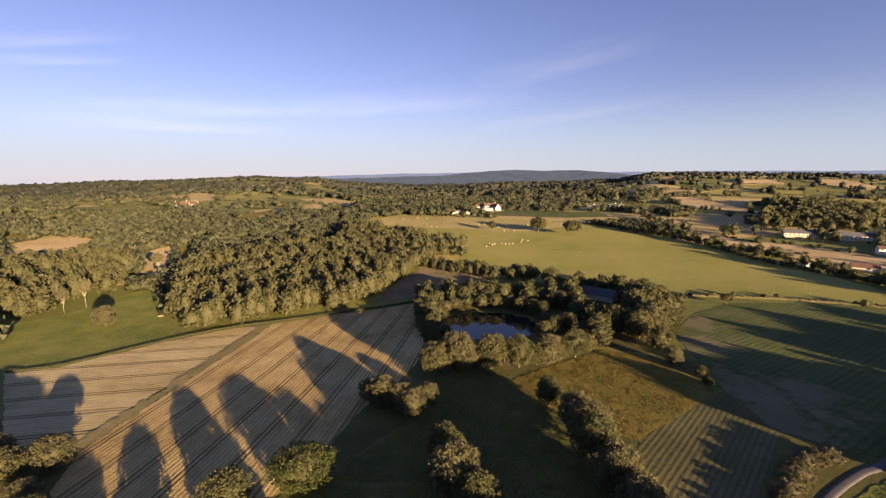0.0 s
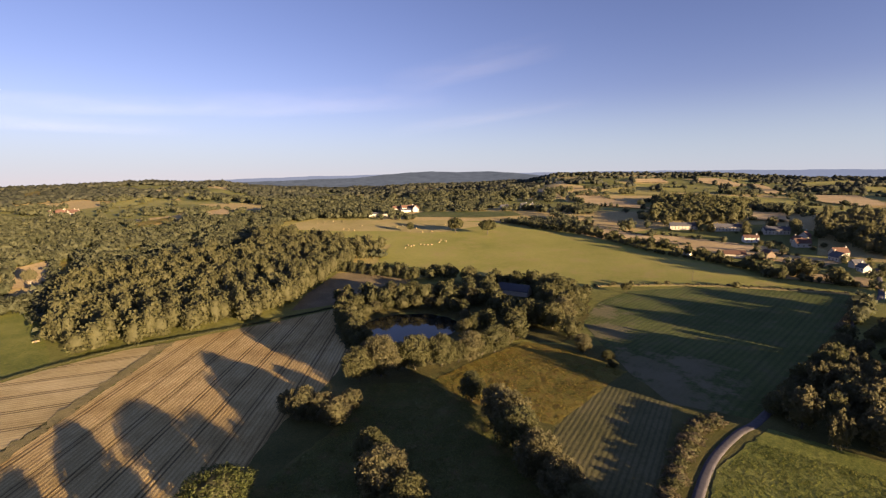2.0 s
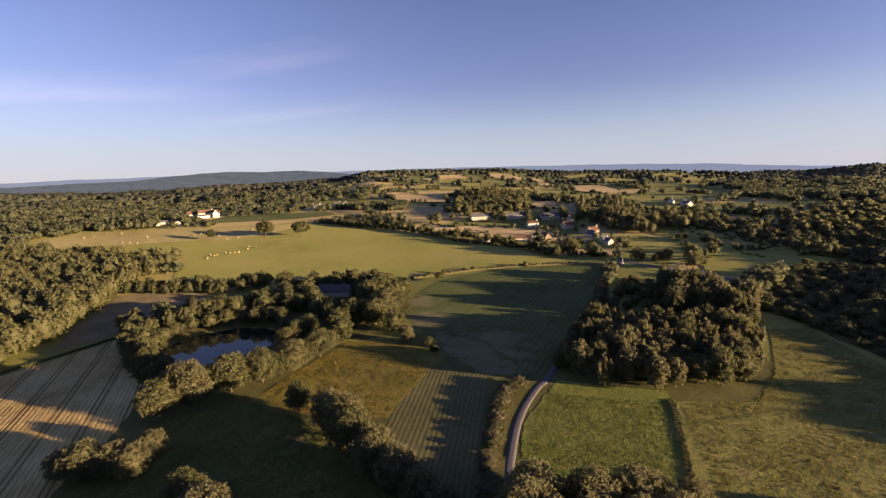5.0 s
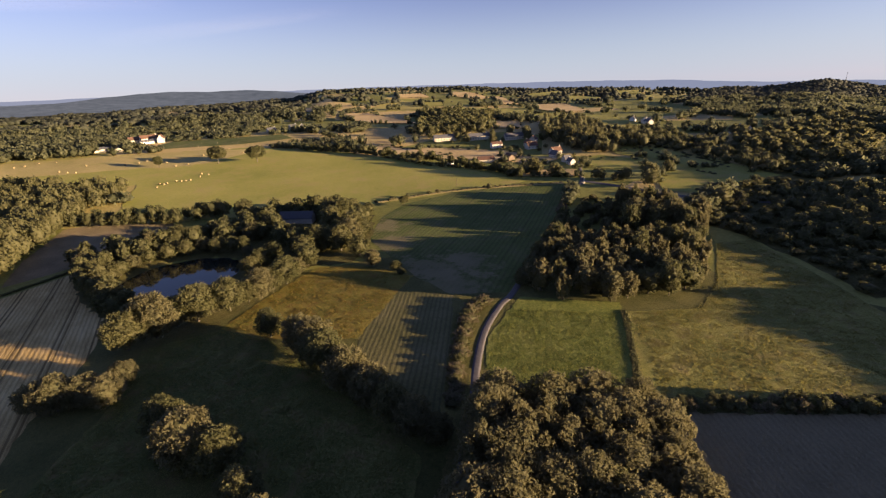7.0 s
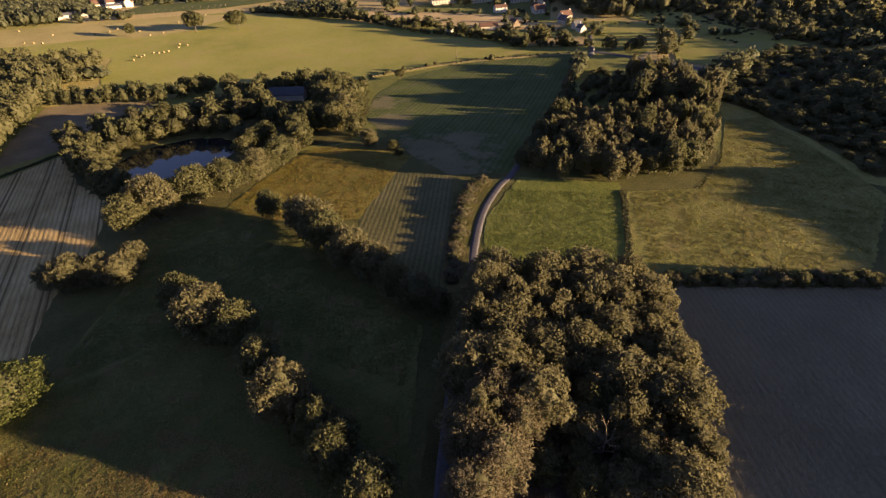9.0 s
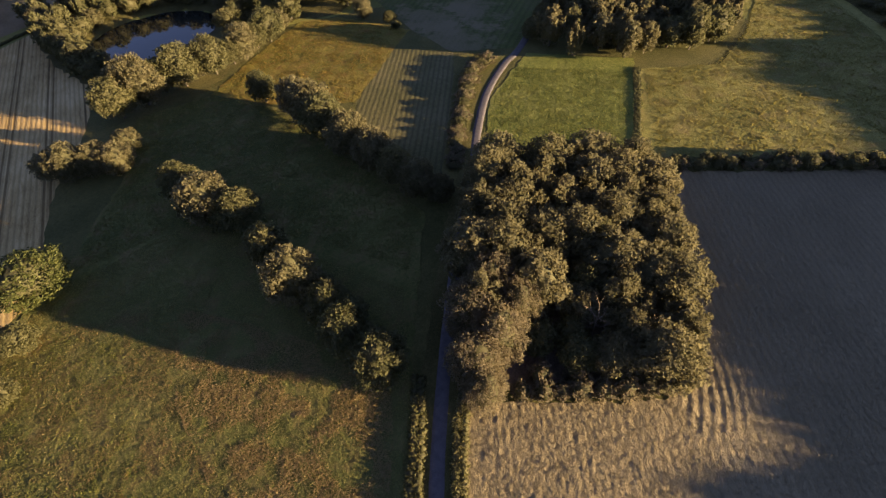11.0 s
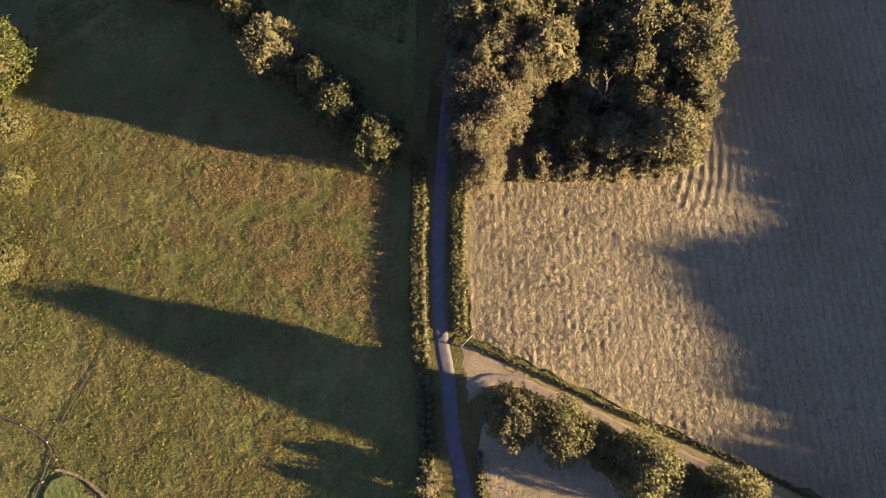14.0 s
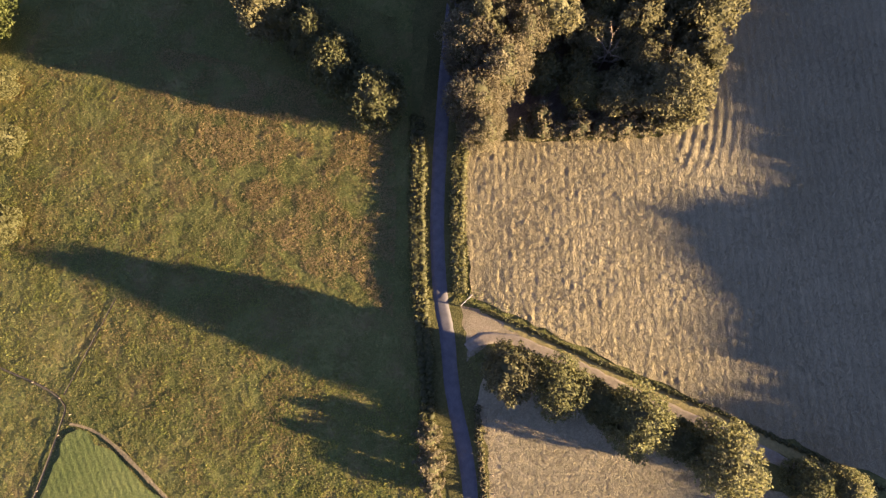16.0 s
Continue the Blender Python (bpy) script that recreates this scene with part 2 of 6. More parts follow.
def add_dust(m, colour, spots):
    """Trampled dusty ground that frays out into the crop, round each (x, y, reach)."""
    nt, lk = m.node_tree.nodes, m.node_tree.links
    b = nt["Principled BSDF"]
    col = b.inputs["Base Color"].links[0].from_socket
    co = coords(nt, lk)
    fray = math_node(nt, lk, "MULTIPLY", math_node(nt, lk, "SUBTRACT", noise_node(nt, lk, co, 0.075, 6, 0.75), 0.5), 4.2)
    grain = noise_node(nt, lk, co, 0.9, 5, 0.7)
    for x, y, reach in spots:
        far = nt.new("ShaderNodeVectorMath")
        far.operation = "DISTANCE"
        far.inputs[1].default_value = (x, y, 0)
        lk.new(co, far.inputs[0])
        near = math_node(nt, lk, "SUBTRACT", 1.0, math_node(nt, lk, "DIVIDE", far.outputs["Value"], reach))
        fac = ramp_node(nt, lk, math_node(nt, lk, "ADD", near, fray), [(0.0, (0, 0, 0)), (0.5, (0.85, 0.85, 0.85))])
        fac = math_node(nt, lk, "MULTIPLY", fac, ramp_node(nt, lk, grain, [(0.3, (0.6, 0.6, 0.6)), (0.6, (1, 1, 1))]))
        col = mix_node(nt, lk, "MIX", fac, col, colour)
    lk.new(col, b.inputs["Base Color"])


add_dust(M_CROP, (0.18, 0.155, 0.088), [(124, 160, 25), (134, 180, 22), (150, 172, 18), (138, 232, 18), (152, 268, 18)])
M_ROWS = field_material("crop_rows", (0.064, 0.068, 0.027), (0.12, 0.114, 0.048), (0.176, 0.156, 0.08), 0.04, 0.7, 0.4, rows=[(47, 1.9, 0.5)], row_dark=0.5)
M_PASTURE = field_material("pasture_grass", (0.175, 0.185, 0.042), (0.255, 0.248, 0.062), (0.34, 0.305, 0.095), 0.012, 0.5, 0.5, second=(0.29, 0.235, 0.09))
M_BALEFIELD = field_material("dried_pasture", (0.24, 0.205, 0.075), (0.34, 0.28, 0.115), (0.43, 0.345, 0.16), 0.02, 0.5, 0.5, second=(0.25, 0.24, 0.07))
M_E1 = field_material("lush_rows", (0.075, 0.1, 0.02), (0.16, 0.175, 0.04), (0.24, 0.24, 0.07), 0.05, 0.8, 0.6, rows=[(37, 3.0, 0.15)])
M_E2 = field_material("grazed_grass", (0.095, 0.1, 0.024), (0.187, 0.178, 0.048), (0.27, 0.243, 0.078), 0.03, 0.6, 0.65, second=(0.18, 0.14, 0.055))
M_EARTH = field_material("bare_earth", (0.13, 0.105, 0.058), (0.195, 0.155, 0.088), (0.265, 0.21, 0.125), 0.06, 0.9, 0.5)
M_GOLD = field_material("far_straw", (0.32, 0.235, 0.11), (0.45, 0.335, 0.17), (0.55, 0.42, 0.235), 0.02, 0.2, 0.3)
M_FLOOR = field_material("wood_floor", (0.103, 0.0828, 0.0621), (0.176, 0.14, 0.108), (0.269, 0.217, 0.166), 0.1, 1.1, 0.6)
M_ASPHALT = plain_material("lane_asphalt", (0.075, 0.07, 0.075), (0.135, 0.125, 0.13), 0.7, 0.85, 0.15, True)
M_GRAVEL = plain_material("gravel", (0.17, 0.135, 0.1), (0.32, 0.265, 0.2), 1.1, 0.95, 0.5, True, 0.1)
M_APRON = field_material("trampled_dirt", (0.14, 0.11, 0.066), (0.21, 0.168, 0.108), (0.3, 0.245, 0.17), 0.12, 1.6, 0.5)
M_VERGE = field_material("verge_grass", (0.045, 0.045, 0.014), (0.09, 0.083, 0.028), (0.15, 0.13, 0.05), 0.08, 1.4, 0.9)


def land_material():
    """The open country: small fields of several crops, far off, with grassy grain."""
    m, nt, lk, b = material("countryside")
    co = coords(nt, lk)
    v = nt.new("ShaderNodeTexVoronoi")
    v.inputs["Scale"].default_value, v.inputs["Randomness"].default_value = 0.0075, 0.9
    lk.new(co, v.inputs["Vector"])
    col = ramp_node(nt, lk, math_node(nt, lk, "MULTIPLY", v.outputs["Color"], 1.0), [(0.0, (0.15, 0.16, 0.045)), (0.4, (0.23, 0.23, 0.066)), (0.55, (0.31, 0.29, 0.09)), (0.63, (0.4, 0.325, 0.125)), (0.74, (0.5, 0.385, 0.18))])
    fine = noise_node(nt, lk, co, 0.4, 6, 0.7)
    col = mix_node(nt, lk, "MULTIPLY", 0.8, col, ramp_node(nt, lk, fine, [(0.3, (0.5, 0.5, 0.45)), (0.7, (1, 1, 1))]))
    lk.new(col, b.inputs["Base Color"])
    bump_node(nt, lk, b, fine, 0.5, 0.5)
    return m


M_LAND = land_material()


def water_material():
    m, nt, lk, b = material("pond_water", 0.04)
    co = coords(nt, lk)
    b.inputs["Base Color"].default_value = (0.018, 0.022, 0.018, 1)
    b.inputs["Specular IOR Level"].default_value = 0.5
    b.inputs["IOR"].default_value = 1.33
    bump_node(nt, lk, b, noise_node(nt, lk, co, 0.6, 3), 0.05, 0.1)
    return m


M_WATER = water_material()


# ---- mesh helpers ----
def mesh_of(name, verts, faces, mat, smooth=False):
    me = bpy.data.meshes.new(name)
    me.from_pydata(verts if isinstance(verts, list) else np.asarray(verts).tolist(), [], faces if isinstance(faces, list) else np.asarray(faces).tolist())
    for mm in (mat if isinstance(mat, (list, tuple)) else [mat]):
        me.materials.append(mm)
    if smooth:
        me.polygons.foreach_set("use_smooth", [True] * len(me.polygons))
    me.update()
    return me


def bm_mesh(name, bm, mat, smooth=False):
    me = bpy.data.meshes.new(name)
    bm.to_mesh(me)
    bm.free()
    for mm in (mat if isinstance(mat, (list, tuple)) else [mat]):
        me.materials.append(mm)
    if smooth:
        me.polygons.foreach_set("use_smooth", [True] * len(me.polygons))
    return me


def part(name, me, parent, label=""):
    ob = new(name, me)
    ob.parent = parent
    return tagged(ob, label) if label else ob


def inside(x, y, poly):
    x, y = np.asarray(x, float), np.asarray(y, float)
    hit = np.zeros(x.shape, bool)
    for (x0, y0), (x1, y1) in zip(poly, poly[1:] + poly[:1]):
        with np.errstate(divide="ignore", invalid="ignore"):
            hit ^= ((y0 > y) != (y1 > y)) & (x < (x1 - x0) * (y - y0) / (y1 - y0 + 1e-12) + x0)
    return hit


from mathutils import geometry

FIELDS = []


def densify(poly, step, seed, jitter):
    rng = np.random.default_rng(seed)
    out = []
    for (x0, y0), (x1, y1) in zip(poly, poly[1:] + poly[:1]):
        n = max(1, int(math.hypot(x1 - x0, y1 - y0) / step))
        for i in range(n):
            j = rng.normal(0, jitter, 2) if i else (0, 0)
            out.append((x0 + (x1 - x0) * i / n + j[0], y0 + (y1 - y0) * i / n + j[1]))
    return out


def field(name, poly, step, mat, label, lift=0.06, relief=None, seed=1, jitter=0.3, category="field"):
    """A parcel of land draped over the ground, with its own relief."""
    FIELDS.append(poly)
    edge = densify(poly, max(step, 2.0), seed, jitter)
    xs, ys = [p[0] for p in poly], [p[1] for p in poly]
    gx, gy = np.meshgrid(np.arange(min(xs), max(xs), step), np.arange(min(ys), max(ys), step))
    rng = np.random.default_rng(seed + 50)
    gx = gx.ravel() + rng.uniform(-0.3, 0.3, gx.size) * step
    gy = gy.ravel() + rng.uniform(-0.3, 0.3, gy.size) * step
    keep = inside(gx, gy, edge)
    pts = [Vector(p) for p in edge] + [Vector(p) for p in zip(gx[keep].tolist(), gy[keep].tolist())]
    n = len(edge)
    v, _, f, *_ = geometry.delaunay_2d_cdt(pts, [], [list(range(n))], 1, 1e-4)
    a = np.array([(p.x, p.y) for p in v])
    z = height(a[:, 0], a[:, 1]) + lift
    if relief:
        z = z + relief(a[:, 0], a[:, 1])
    ob = new(name, mesh_of(name, np.column_stack([a, z]), [list(q) for q in f], mat, True))
    return tagged(ob, label, category, "", "structure")


M_STONE = plain_material("pale_render", (0.36, 0.325, 0.27), (0.54, 0.49, 0.41), 0.8, 0.9, 0.2)
M_WHITE = plain_material("white_render", (0.5, 0.47, 0.41), (0.68, 0.65, 0.58), 0.6, 0.85, 0.1)
M_TILE = plain_material("red_tiles", (0.088, 0.05, 0.038), (0.148, 0.086, 0.065), 1.6, 0.85, 0.5, False, 0.1)
M_SLATE = plain_material("slate", (0.05, 0.052, 0.06), (0.12, 0.12, 0.135), 1.6, 0.6, 0.4, False, 0.1)
M_PANE = plain_material("dark_panes", (0.02, 0.022, 0.026), (0.05, 0.052, 0.06), 2.0, 0.15, 0.0)
M_WOOD = plain_material("weathered_timber", (0.12, 0.09, 0.065), (0.25, 0.2, 0.15), 3.0, 0.9, 0.3)
M_BALE = plain_material("bale_straw", (0.2, 0.155, 0.08), (0.34, 0.27, 0.15), 3.0, 0.95, 0.6, False, 0.1)
M_TUFT = leaf_material("grass_blades", (0.085, 0.105, 0.028), (0.18, 0.178, 0.057), (0.28, 0.222, 0.098), 0.09, 0.0, 0.3)
M_SEED = leaf_material("seed_heads", (0.16, 0.125, 0.05), (0.265, 0.195, 0.082), (0.37, 0.275, 0.13), 0.1, 0.0, 0.4)
M_ROUGH_TUFT = leaf_material("rough_blades", (0.1, 0.11, 0.02), (0.21, 0.17, 0.036), (0.3, 0.2, 0.06), 0.15, 0.0, 0.3)
M_GREEN_TUFT = leaf_material("green_blades", (0.105, 0.106, 0.022), (0.2, 0.178, 0.045), (0.28, 0.24, 0.075), 0.12, 0.0, 0.25)
M_LUSH_TUFT = leaf_material("lush_blades", (0.09, 0.115, 0.02), (0.175, 0.19, 0.042), (0.26, 0.25, 0.07), 0.12, 0.0, 0.25)
M_WISP = leaf_material("hay_wisps", (0.189, 0.158, 0.0924), (0.244, 0.206, 0.122), (0.302, 0.257, 0.16), 0.15)
M_DITCH = plain_material("ditch_earth", (0.06, 0.05, 0.034), (0.12, 0.098, 0.07), 1.2, 0.95, 0.5, True, 0.1)


# ---- ground ----
def land():
    """One sheet, fine near the lane and coarser towards the horizon."""
    u = np.linspace(-1, 1, 257)
    c = np.sign(u) * (900 * np.abs(u) + 3900 * np.abs(u) ** 4)
    x, y = np.meshgrid(c, c)
    z = height(x, y)
    n = len(c)
    i = np.arange(n * n).reshape(n, n)
    f = np.stack([i[:-1, :-1], i[:-1, 1:], i[1:, 1:], i[1:, :-1]], -1).reshape(-1, 4)
    ob = new("ground", mesh_of("ground", np.column_stack([x.ravel(), y.ravel(), z.ravel()]), f, M_LAND, True))
    tagged(ob, "rolling farmland with small fields, reaching the horizon", "ground", "", "structure")


land()


def tufts(amp, size, seed, stretch=1.0, angle=0.0):
    """Relief of grass tussocks or hay swaths."""
    ca, sa = math.cos(radians(angle)), math.sin(radians(angle))

    def relief(x, y):
        u, v = (x * ca + y * sa) / (size * stretch), (-x * sa + y * ca) / size
        a = lattice(u, v, seed) * 0.6 + lattice(u * 2.1, v * 2.1, seed + 1) * 0.4
        return amp * a
    return relief


def swaths(x, y):
    """Hay raked into close wavering ridges, crumpled along their length, that bend round the grove's corner."""
    ca, sa = math.cos(radians(51)), math.sin(radians(51))
    u, p = x * ca + y * sa, x * sa - y * ca
    q = 48.2 - u                                  # metres past the grove's corner, along the lane
    wave = 1.2 * np.sin(u / 23.0) + 1.5 * lattice(u / 7, p / 7, 36)
    turn = np.where(q > 0, np.hypot(np.maximum(p - 30, 0.1), 0.62 * np.maximum(q, 0)), p - 30)
    bend = ramp(9, 12, turn) * ramp(34, 22, turn) * ramp(-26, -12, -q) * ramp(38, 45, p)
    row = (0.5 + 0.5 * np.sin((turn + 0.4 * wave) * 2 * math.pi / 1.9)) * (0.45 + 0.55 * lattice(u / 1.4, p / 1.4, 39))
    straight = (0.5 + 0.5 * np.sin((p + wave) * 2 * math.pi / 1.5)) * ramp(0.2, 0.7, lattice(u / 2.6, p / 2.0, 35))
    heap = 0.5 * lattice(u / 0.95 + 0.5 * wave, p / 0.85, 38) + 0.55 * lattice(u / 0.48, p / 0.44, 37)
    lumps = 0.04 * straight * ramp(22, 6, p) + 0.2 * heap * (0.65 + 0.5 * lattice(u / 5, p / 5, 40))
    return lumps * (1 - 0.7 * bend) + 0.15 * row * bend


field("rough_ground", [(-215, 40), (-200, 120), (-140, 190), (-80, 215), (-20, 232), (60, 232), (150, 200), (225, 105), (240, 10), (215, -80), (120, -150), (0, -170), (-120, -140), (-190, -60)],
      9.0, M_NEAR, "rank grass margins between the fields and the lane", 0.03, None, 46, 0.5, "ground")
TUSSOCKS = tufts(0.2, 1.5, 11)


# lane-side parcels
field("meadow", [(-26, -22), (-13, -1), (-6, 10), (3, 22), (16, 38), (50, 78), (46, 120), (40, 163), (27, 186), (0, 190), (-10, 160), (-38, 122), (-62, 104), (-90, 84), (-125, 60), (-125, 0), (-80, -40), (-45, -50)],
      0.65, M_MEADOW, "rough uncut meadow with green grass and brown seed heads", 0.06, TUSSOCKS, 2)
field("rough_meadow", [(27, 187), (41, 164), (66, 142), (102, 168), (118, 178), (101, 215), (85, 224), (51, 204)],
      1.2, M_ROUGH, "brownish rough meadow between the pond trees and the crop rows", 0.07, tufts(0.13, 1.2, 21), 3)
field("hay_field", [(23, 29), (3, 3), (5, 0), (15, -21), (27, -46), (40, -70), (60, -105), (130, -100), (200, -30), (163, 1), (118, 41), (100, 36), (66, 4), (54, 3), (40, 14)],
      0.34, M_HAY, "cut hay lying in crumpled beige swaths over the field", 0.06, swaths, 4)
field("stubble_parcel", [(-10, -14), (-2, -9), (8, -27), (22, -56), (30, -75), (0, -90), (-45, -50), (-20, -29)],
      0.9, M_HAY2, "pale greyish cut grass between the lane and the track", 0.06, tufts(0.1, 0.8, 41, 2.0, 51), 5)
field("mown_parcel", [(-75.5, 32.8), (-73, 32), (-70.4, 25.3), (-67, 9), (-64, -10), (-90, -20), (-112, 5), (-86, 26)],
      1.5, M_MOWN, "small smooth mown green parcel with striping", 0.4, None, 6)
field("wood_floor", [(25, 30), (41, 15.5), (56, 6.5), (67, 6.5), (102, 37), (112, 46), (95, 62), (70, 66), (45, 52)],
      2.0, M_FLOOR, "dark leaf litter under the grove", 0.08, None, 7, 0.6, "ground")
field("row_field", [(102, 168), (118, 147), (104, 130), (72, 96), (57, 80), (54, 100), (56, 113), (66, 142)],
      1.2, M_ROWS, "narrow field of pale crop rows with bare soil between", 0.07, None, 8)
field("crop_field", [(118, 177), (118, 147), (140, 131), (204, 168), (272, 204), (338, 246), (310, 274), (250, 300), (196, 302), (164, 284), (133, 252), (126, 221)],
      4.0, M_CROP, "green crop field with faint rows and dusty bare corner", 0.1, None, 9)
field("east_meadow", [(139, 125), (166, 92), (120, 58), (86, 66), (74, 78), (84, 90), (104, 109)],
      0.9, M_E1, "lush green grass in faint drill rows", 0.06, tufts(0.11, 0.9, 51, 2, 35), 11)
field("east_pasture", [(161, 85), (185, 67), (217, 73), (273, 97), (291, 85), (267, 54), (230, 16), (172, 6), (152, 18), (119, 50), (122, 58)],
      1.5, M_E2, "tussocky grazed pasture with long tree shadows", 0.06, tufts(0.13, 1.3, 61, 2, 35), 12)
field("scrub_ground", [(305, 122), (298, 94), (276, 58), (246, 23), (330, -30), (450, 40), (475, 100), (480, 140), (440, 140), (345, 128)],
      6.0, M_VERGE, "dark rank grass below the eastern scrub", 0.05, None, 48, 1.0, "ground")
# the stubble slope and what lies round it
field("stubble_west", [(-205, 197), (-186, 203), (-152, 239), (-129, 257), (-113, 264), (-114, 246), (-121, 184), (-127, 140), (-150, 140)],
      4.0, M_STUBBLE_A, "pale straw stubble drilled along the hedge", 0.08, None, 13)
field("grass_strip", [(-113, 264), (-106, 266), (-108, 240), (-116, 184), (-121, 138), (-127, 138), (-121, 184), (-115, 240)],
      1.3, M_STRIP, "strip of dull green grass between two stubble fields", 0.12, tufts(0.22, 2.2, 81, 2.0, 81), 14, 0.9)
field("stubble_east", [(-106, 267), (-48, 295), (-17, 312), (-8, 290), (-9, 228), (-17, 196), (-35, 157), (-44, 118), (-80, 98), (-113, 112), (-121, 138), (-116, 184), (-108, 240)],
      4.0, M_STUBBLE_B, "golden straw stubble with dark tramlines", 0.08, None, 15)
field("west_green", [(-218, 207), (-268, 258), (-246, 276), (-236, 330), (-221, 340), (-191, 298), (-156, 246), (-188, 208), (-206, 200)],
      5.0, M_E1, "smooth green meadow at the foot of a wood", 0.12, None, 16)
field("brown_clearing", [(-50, 312), (-16, 322), (34, 352), (40, 378), (-8, 414), (-24, 412), (-44, 352)],
      4.0, M_EARTH, "brown mown clearing in front of the wood", 0.12, None, 17)
field("pond_bank", [(-22, 335), (-4, 332), (60, 334), (100, 352), (150, 334), (166, 304), (141, 258), (116, 226), (104, 218), (84, 228), (50, 206), (26, 190), (2, 194), (-9, 200), (-8, 228), (-18, 262)],
      3.0, M_VERGE, "dark rank grass and scrub round the pond", 0.12, None, 44, 0.8)
field("pasture", [(-120, 640), (-113, 702), (-79, 738), (1, 728), (187, 664), (262, 548), (312, 380), (320, 280), (240, 304), (178, 319), (129, 326), (75, 366), (36, 384), (-6, 416), (14, 446), (33, 530), (-30, 545), (-90, 600)],
      8.0, M_PASTURE, "wide sunlit yellow-green pasture", 0.2, None, 18, 1.0)
field("bale_field", [(-108, 650), (-104, 698), (-79, 733), (1, 723), (128, 682), (176, 652), (168, 622), (92, 586), (40, 612), (-40, 630)],
      8.0, M_BALEFIELD, "paler dried part of the pasture with bales", 0.32, None, 45, 1.5)
field("orchard_rows", [(60, 742), (184, 700), (260, 700), (262, 760), (110, 800)],
      10.0, M_CROP, "dark green rows of vines above the pasture", 0.35, None, 19, 1.0)
SMALL = []
DRY, GREEN, DULL = (M_GOLD, "small dry straw field among hedges"), (M_PASTURE, "small green pasture among hedges"), (M_ROUGH, "dull brown grass field among woods")
for k, ((mat, text), poly) in enumerate([
        (DRY, [(589, 598), (612, 558), (548, 494), (523, 535)]),
        (GREEN, [(731, 645), (783, 593), (765, 503), (719, 419), (651, 352), (615, 383), (650, 436), (692, 524), (659, 547), (608, 529)]),
        (DRY, [(1078, 1113), (1083, 1074), (945, 864), (913, 895)]),
        (GREEN, [(762, 900), (821, 724), (744, 648), (691, 693), (699, 820)]),
        (DRY, [(950, 858), (1014, 770), (862, 595), (799, 591), (823, 684)]),
        (DRY, [(1113, 1367), (1142, 1290), (1033, 1067), (974, 1049), (985, 1195)]),
        (GREEN, [(629, 347), (632, 308), (587, 280), (571, 292), (601, 317)]),
        (GREEN, [(558, 292), (561, 265), (534, 238), (519, 264)]),
        (GREEN, [(431, 301), (454, 294), (458, 249), (430, 228), (408, 245), (398, 270)]),
        (GREEN, [(496, 304), (493, 257), (493, 197), (480, 147), (465, 146), (464, 179), (470, 231), (469, 283)]),
        (GREEN, [(429, 205), (443, 185), (440, 154), (406, 158), (373, 149), (366, 177), (393, 194)]),
        (GREEN, [(1550, 968), (1708, 960), (1445, 800), (1298, 800)]),
        (GREEN, [(727, 239), (724, 205), (693, 189), (684, 224)]),
        (GREEN, [(482, 74), (486, 61), (454, 55), (451, 66)]),
        (GREEN, [(794, 1105), (847, 1070), (764, 966), (723, 994)]),
        (DRY, [(484, 999), (541, 968), (515, 767), (487, 697), (439, 790), (449, 915)]),
        (DULL, [(273, 1467), (329, 1455), (309, 1299), (259, 1367)]),
        (DRY, [(487, 1260), (501, 1161), (472, 1073), (452, 1175)]),
        (GREEN, [(1243, 945), (1199, 793), (1098, 700), (1093, 811)]),
        (DRY, [(876, 1363), (982, 1364), (904, 1211), (806, 1240)]),
        (GREEN, [(1236, 1130), (1454, 1145), (1346, 1023), (1110, 969)]),
        (GREEN, [(673, 305), (692, 279), (656, 259), (638, 285)]),
        (DULL, [(569, 390), (593, 369), (563, 346), (541, 366)]),
        (DRY, [(-460, 469), (-447, 515), (-414, 514), (-396, 514), (-389, 466), (-408, 441), (-432, 444)]),
        (DULL, [(-513, 516), (-472, 513), (-453, 493), (-458, 458)]),
        (DRY, [(-420, 419), (-389, 407), (-387, 394), (-400, 398)]),
        (DRY, [(-280, 397), (-310, 461), (-301, 487), (-292, 485), (-266, 442), (-254, 408), (-266, 395)]),
        (DULL, [(-291, 485), (-270, 483), (-247, 435), (-246, 401), (-265, 442)]),
        (DULL, [(-270, 509), (-238, 553), (-222, 525), (-252, 488)]),
        (GREEN, [(-528, 1050), (-515, 1232), (-474, 1175), (-448, 980), (-482, 982)]),
        (DRY, [(-283, 893), (-256, 952), (-224, 826), (-258, 824)]),
        (DULL, [(-152, 492), (-138, 526), (-131, 563), (-113, 543), (-123, 494), (-133, 462)]),
        (DULL, [(-339, 695), (-304, 792), (-279, 743), (-316, 667)]),
        (DULL, [(-854, 1330), (-901, 1486), (-807, 1335), (-788, 1241)]),
        (GREEN, [(-467, 1291), (-462, 1397), (-429, 1326), (-437, 1226)]),
        (GREEN, [(-543, 593), (-522, 632), (-494, 601), (-516, 567)]),
        (DRY, [(342, 327), (385, 274), (364, 254), (322, 304)]),
        (DRY, [(351, 493), (375, 459), (409, 391), (403, 362), (371, 350), (347, 425), (331, 467)]),
        (DRY, [(285, 600), (318, 560), (352, 430), (420, 320), (385, 312), (338, 400), (290, 520)]),
        (GREEN, [(525, 288), (524, 257), (473, 167), (452, 200)])]):
    near = max(math.hypot(*c) for c in poly) < 700
    field("small_field", poly, 10.0 if near else 20.0, mat, text, 0.5 if near else 1.6, None, 30 + k, 1.5)
    SMALL.append(poly)
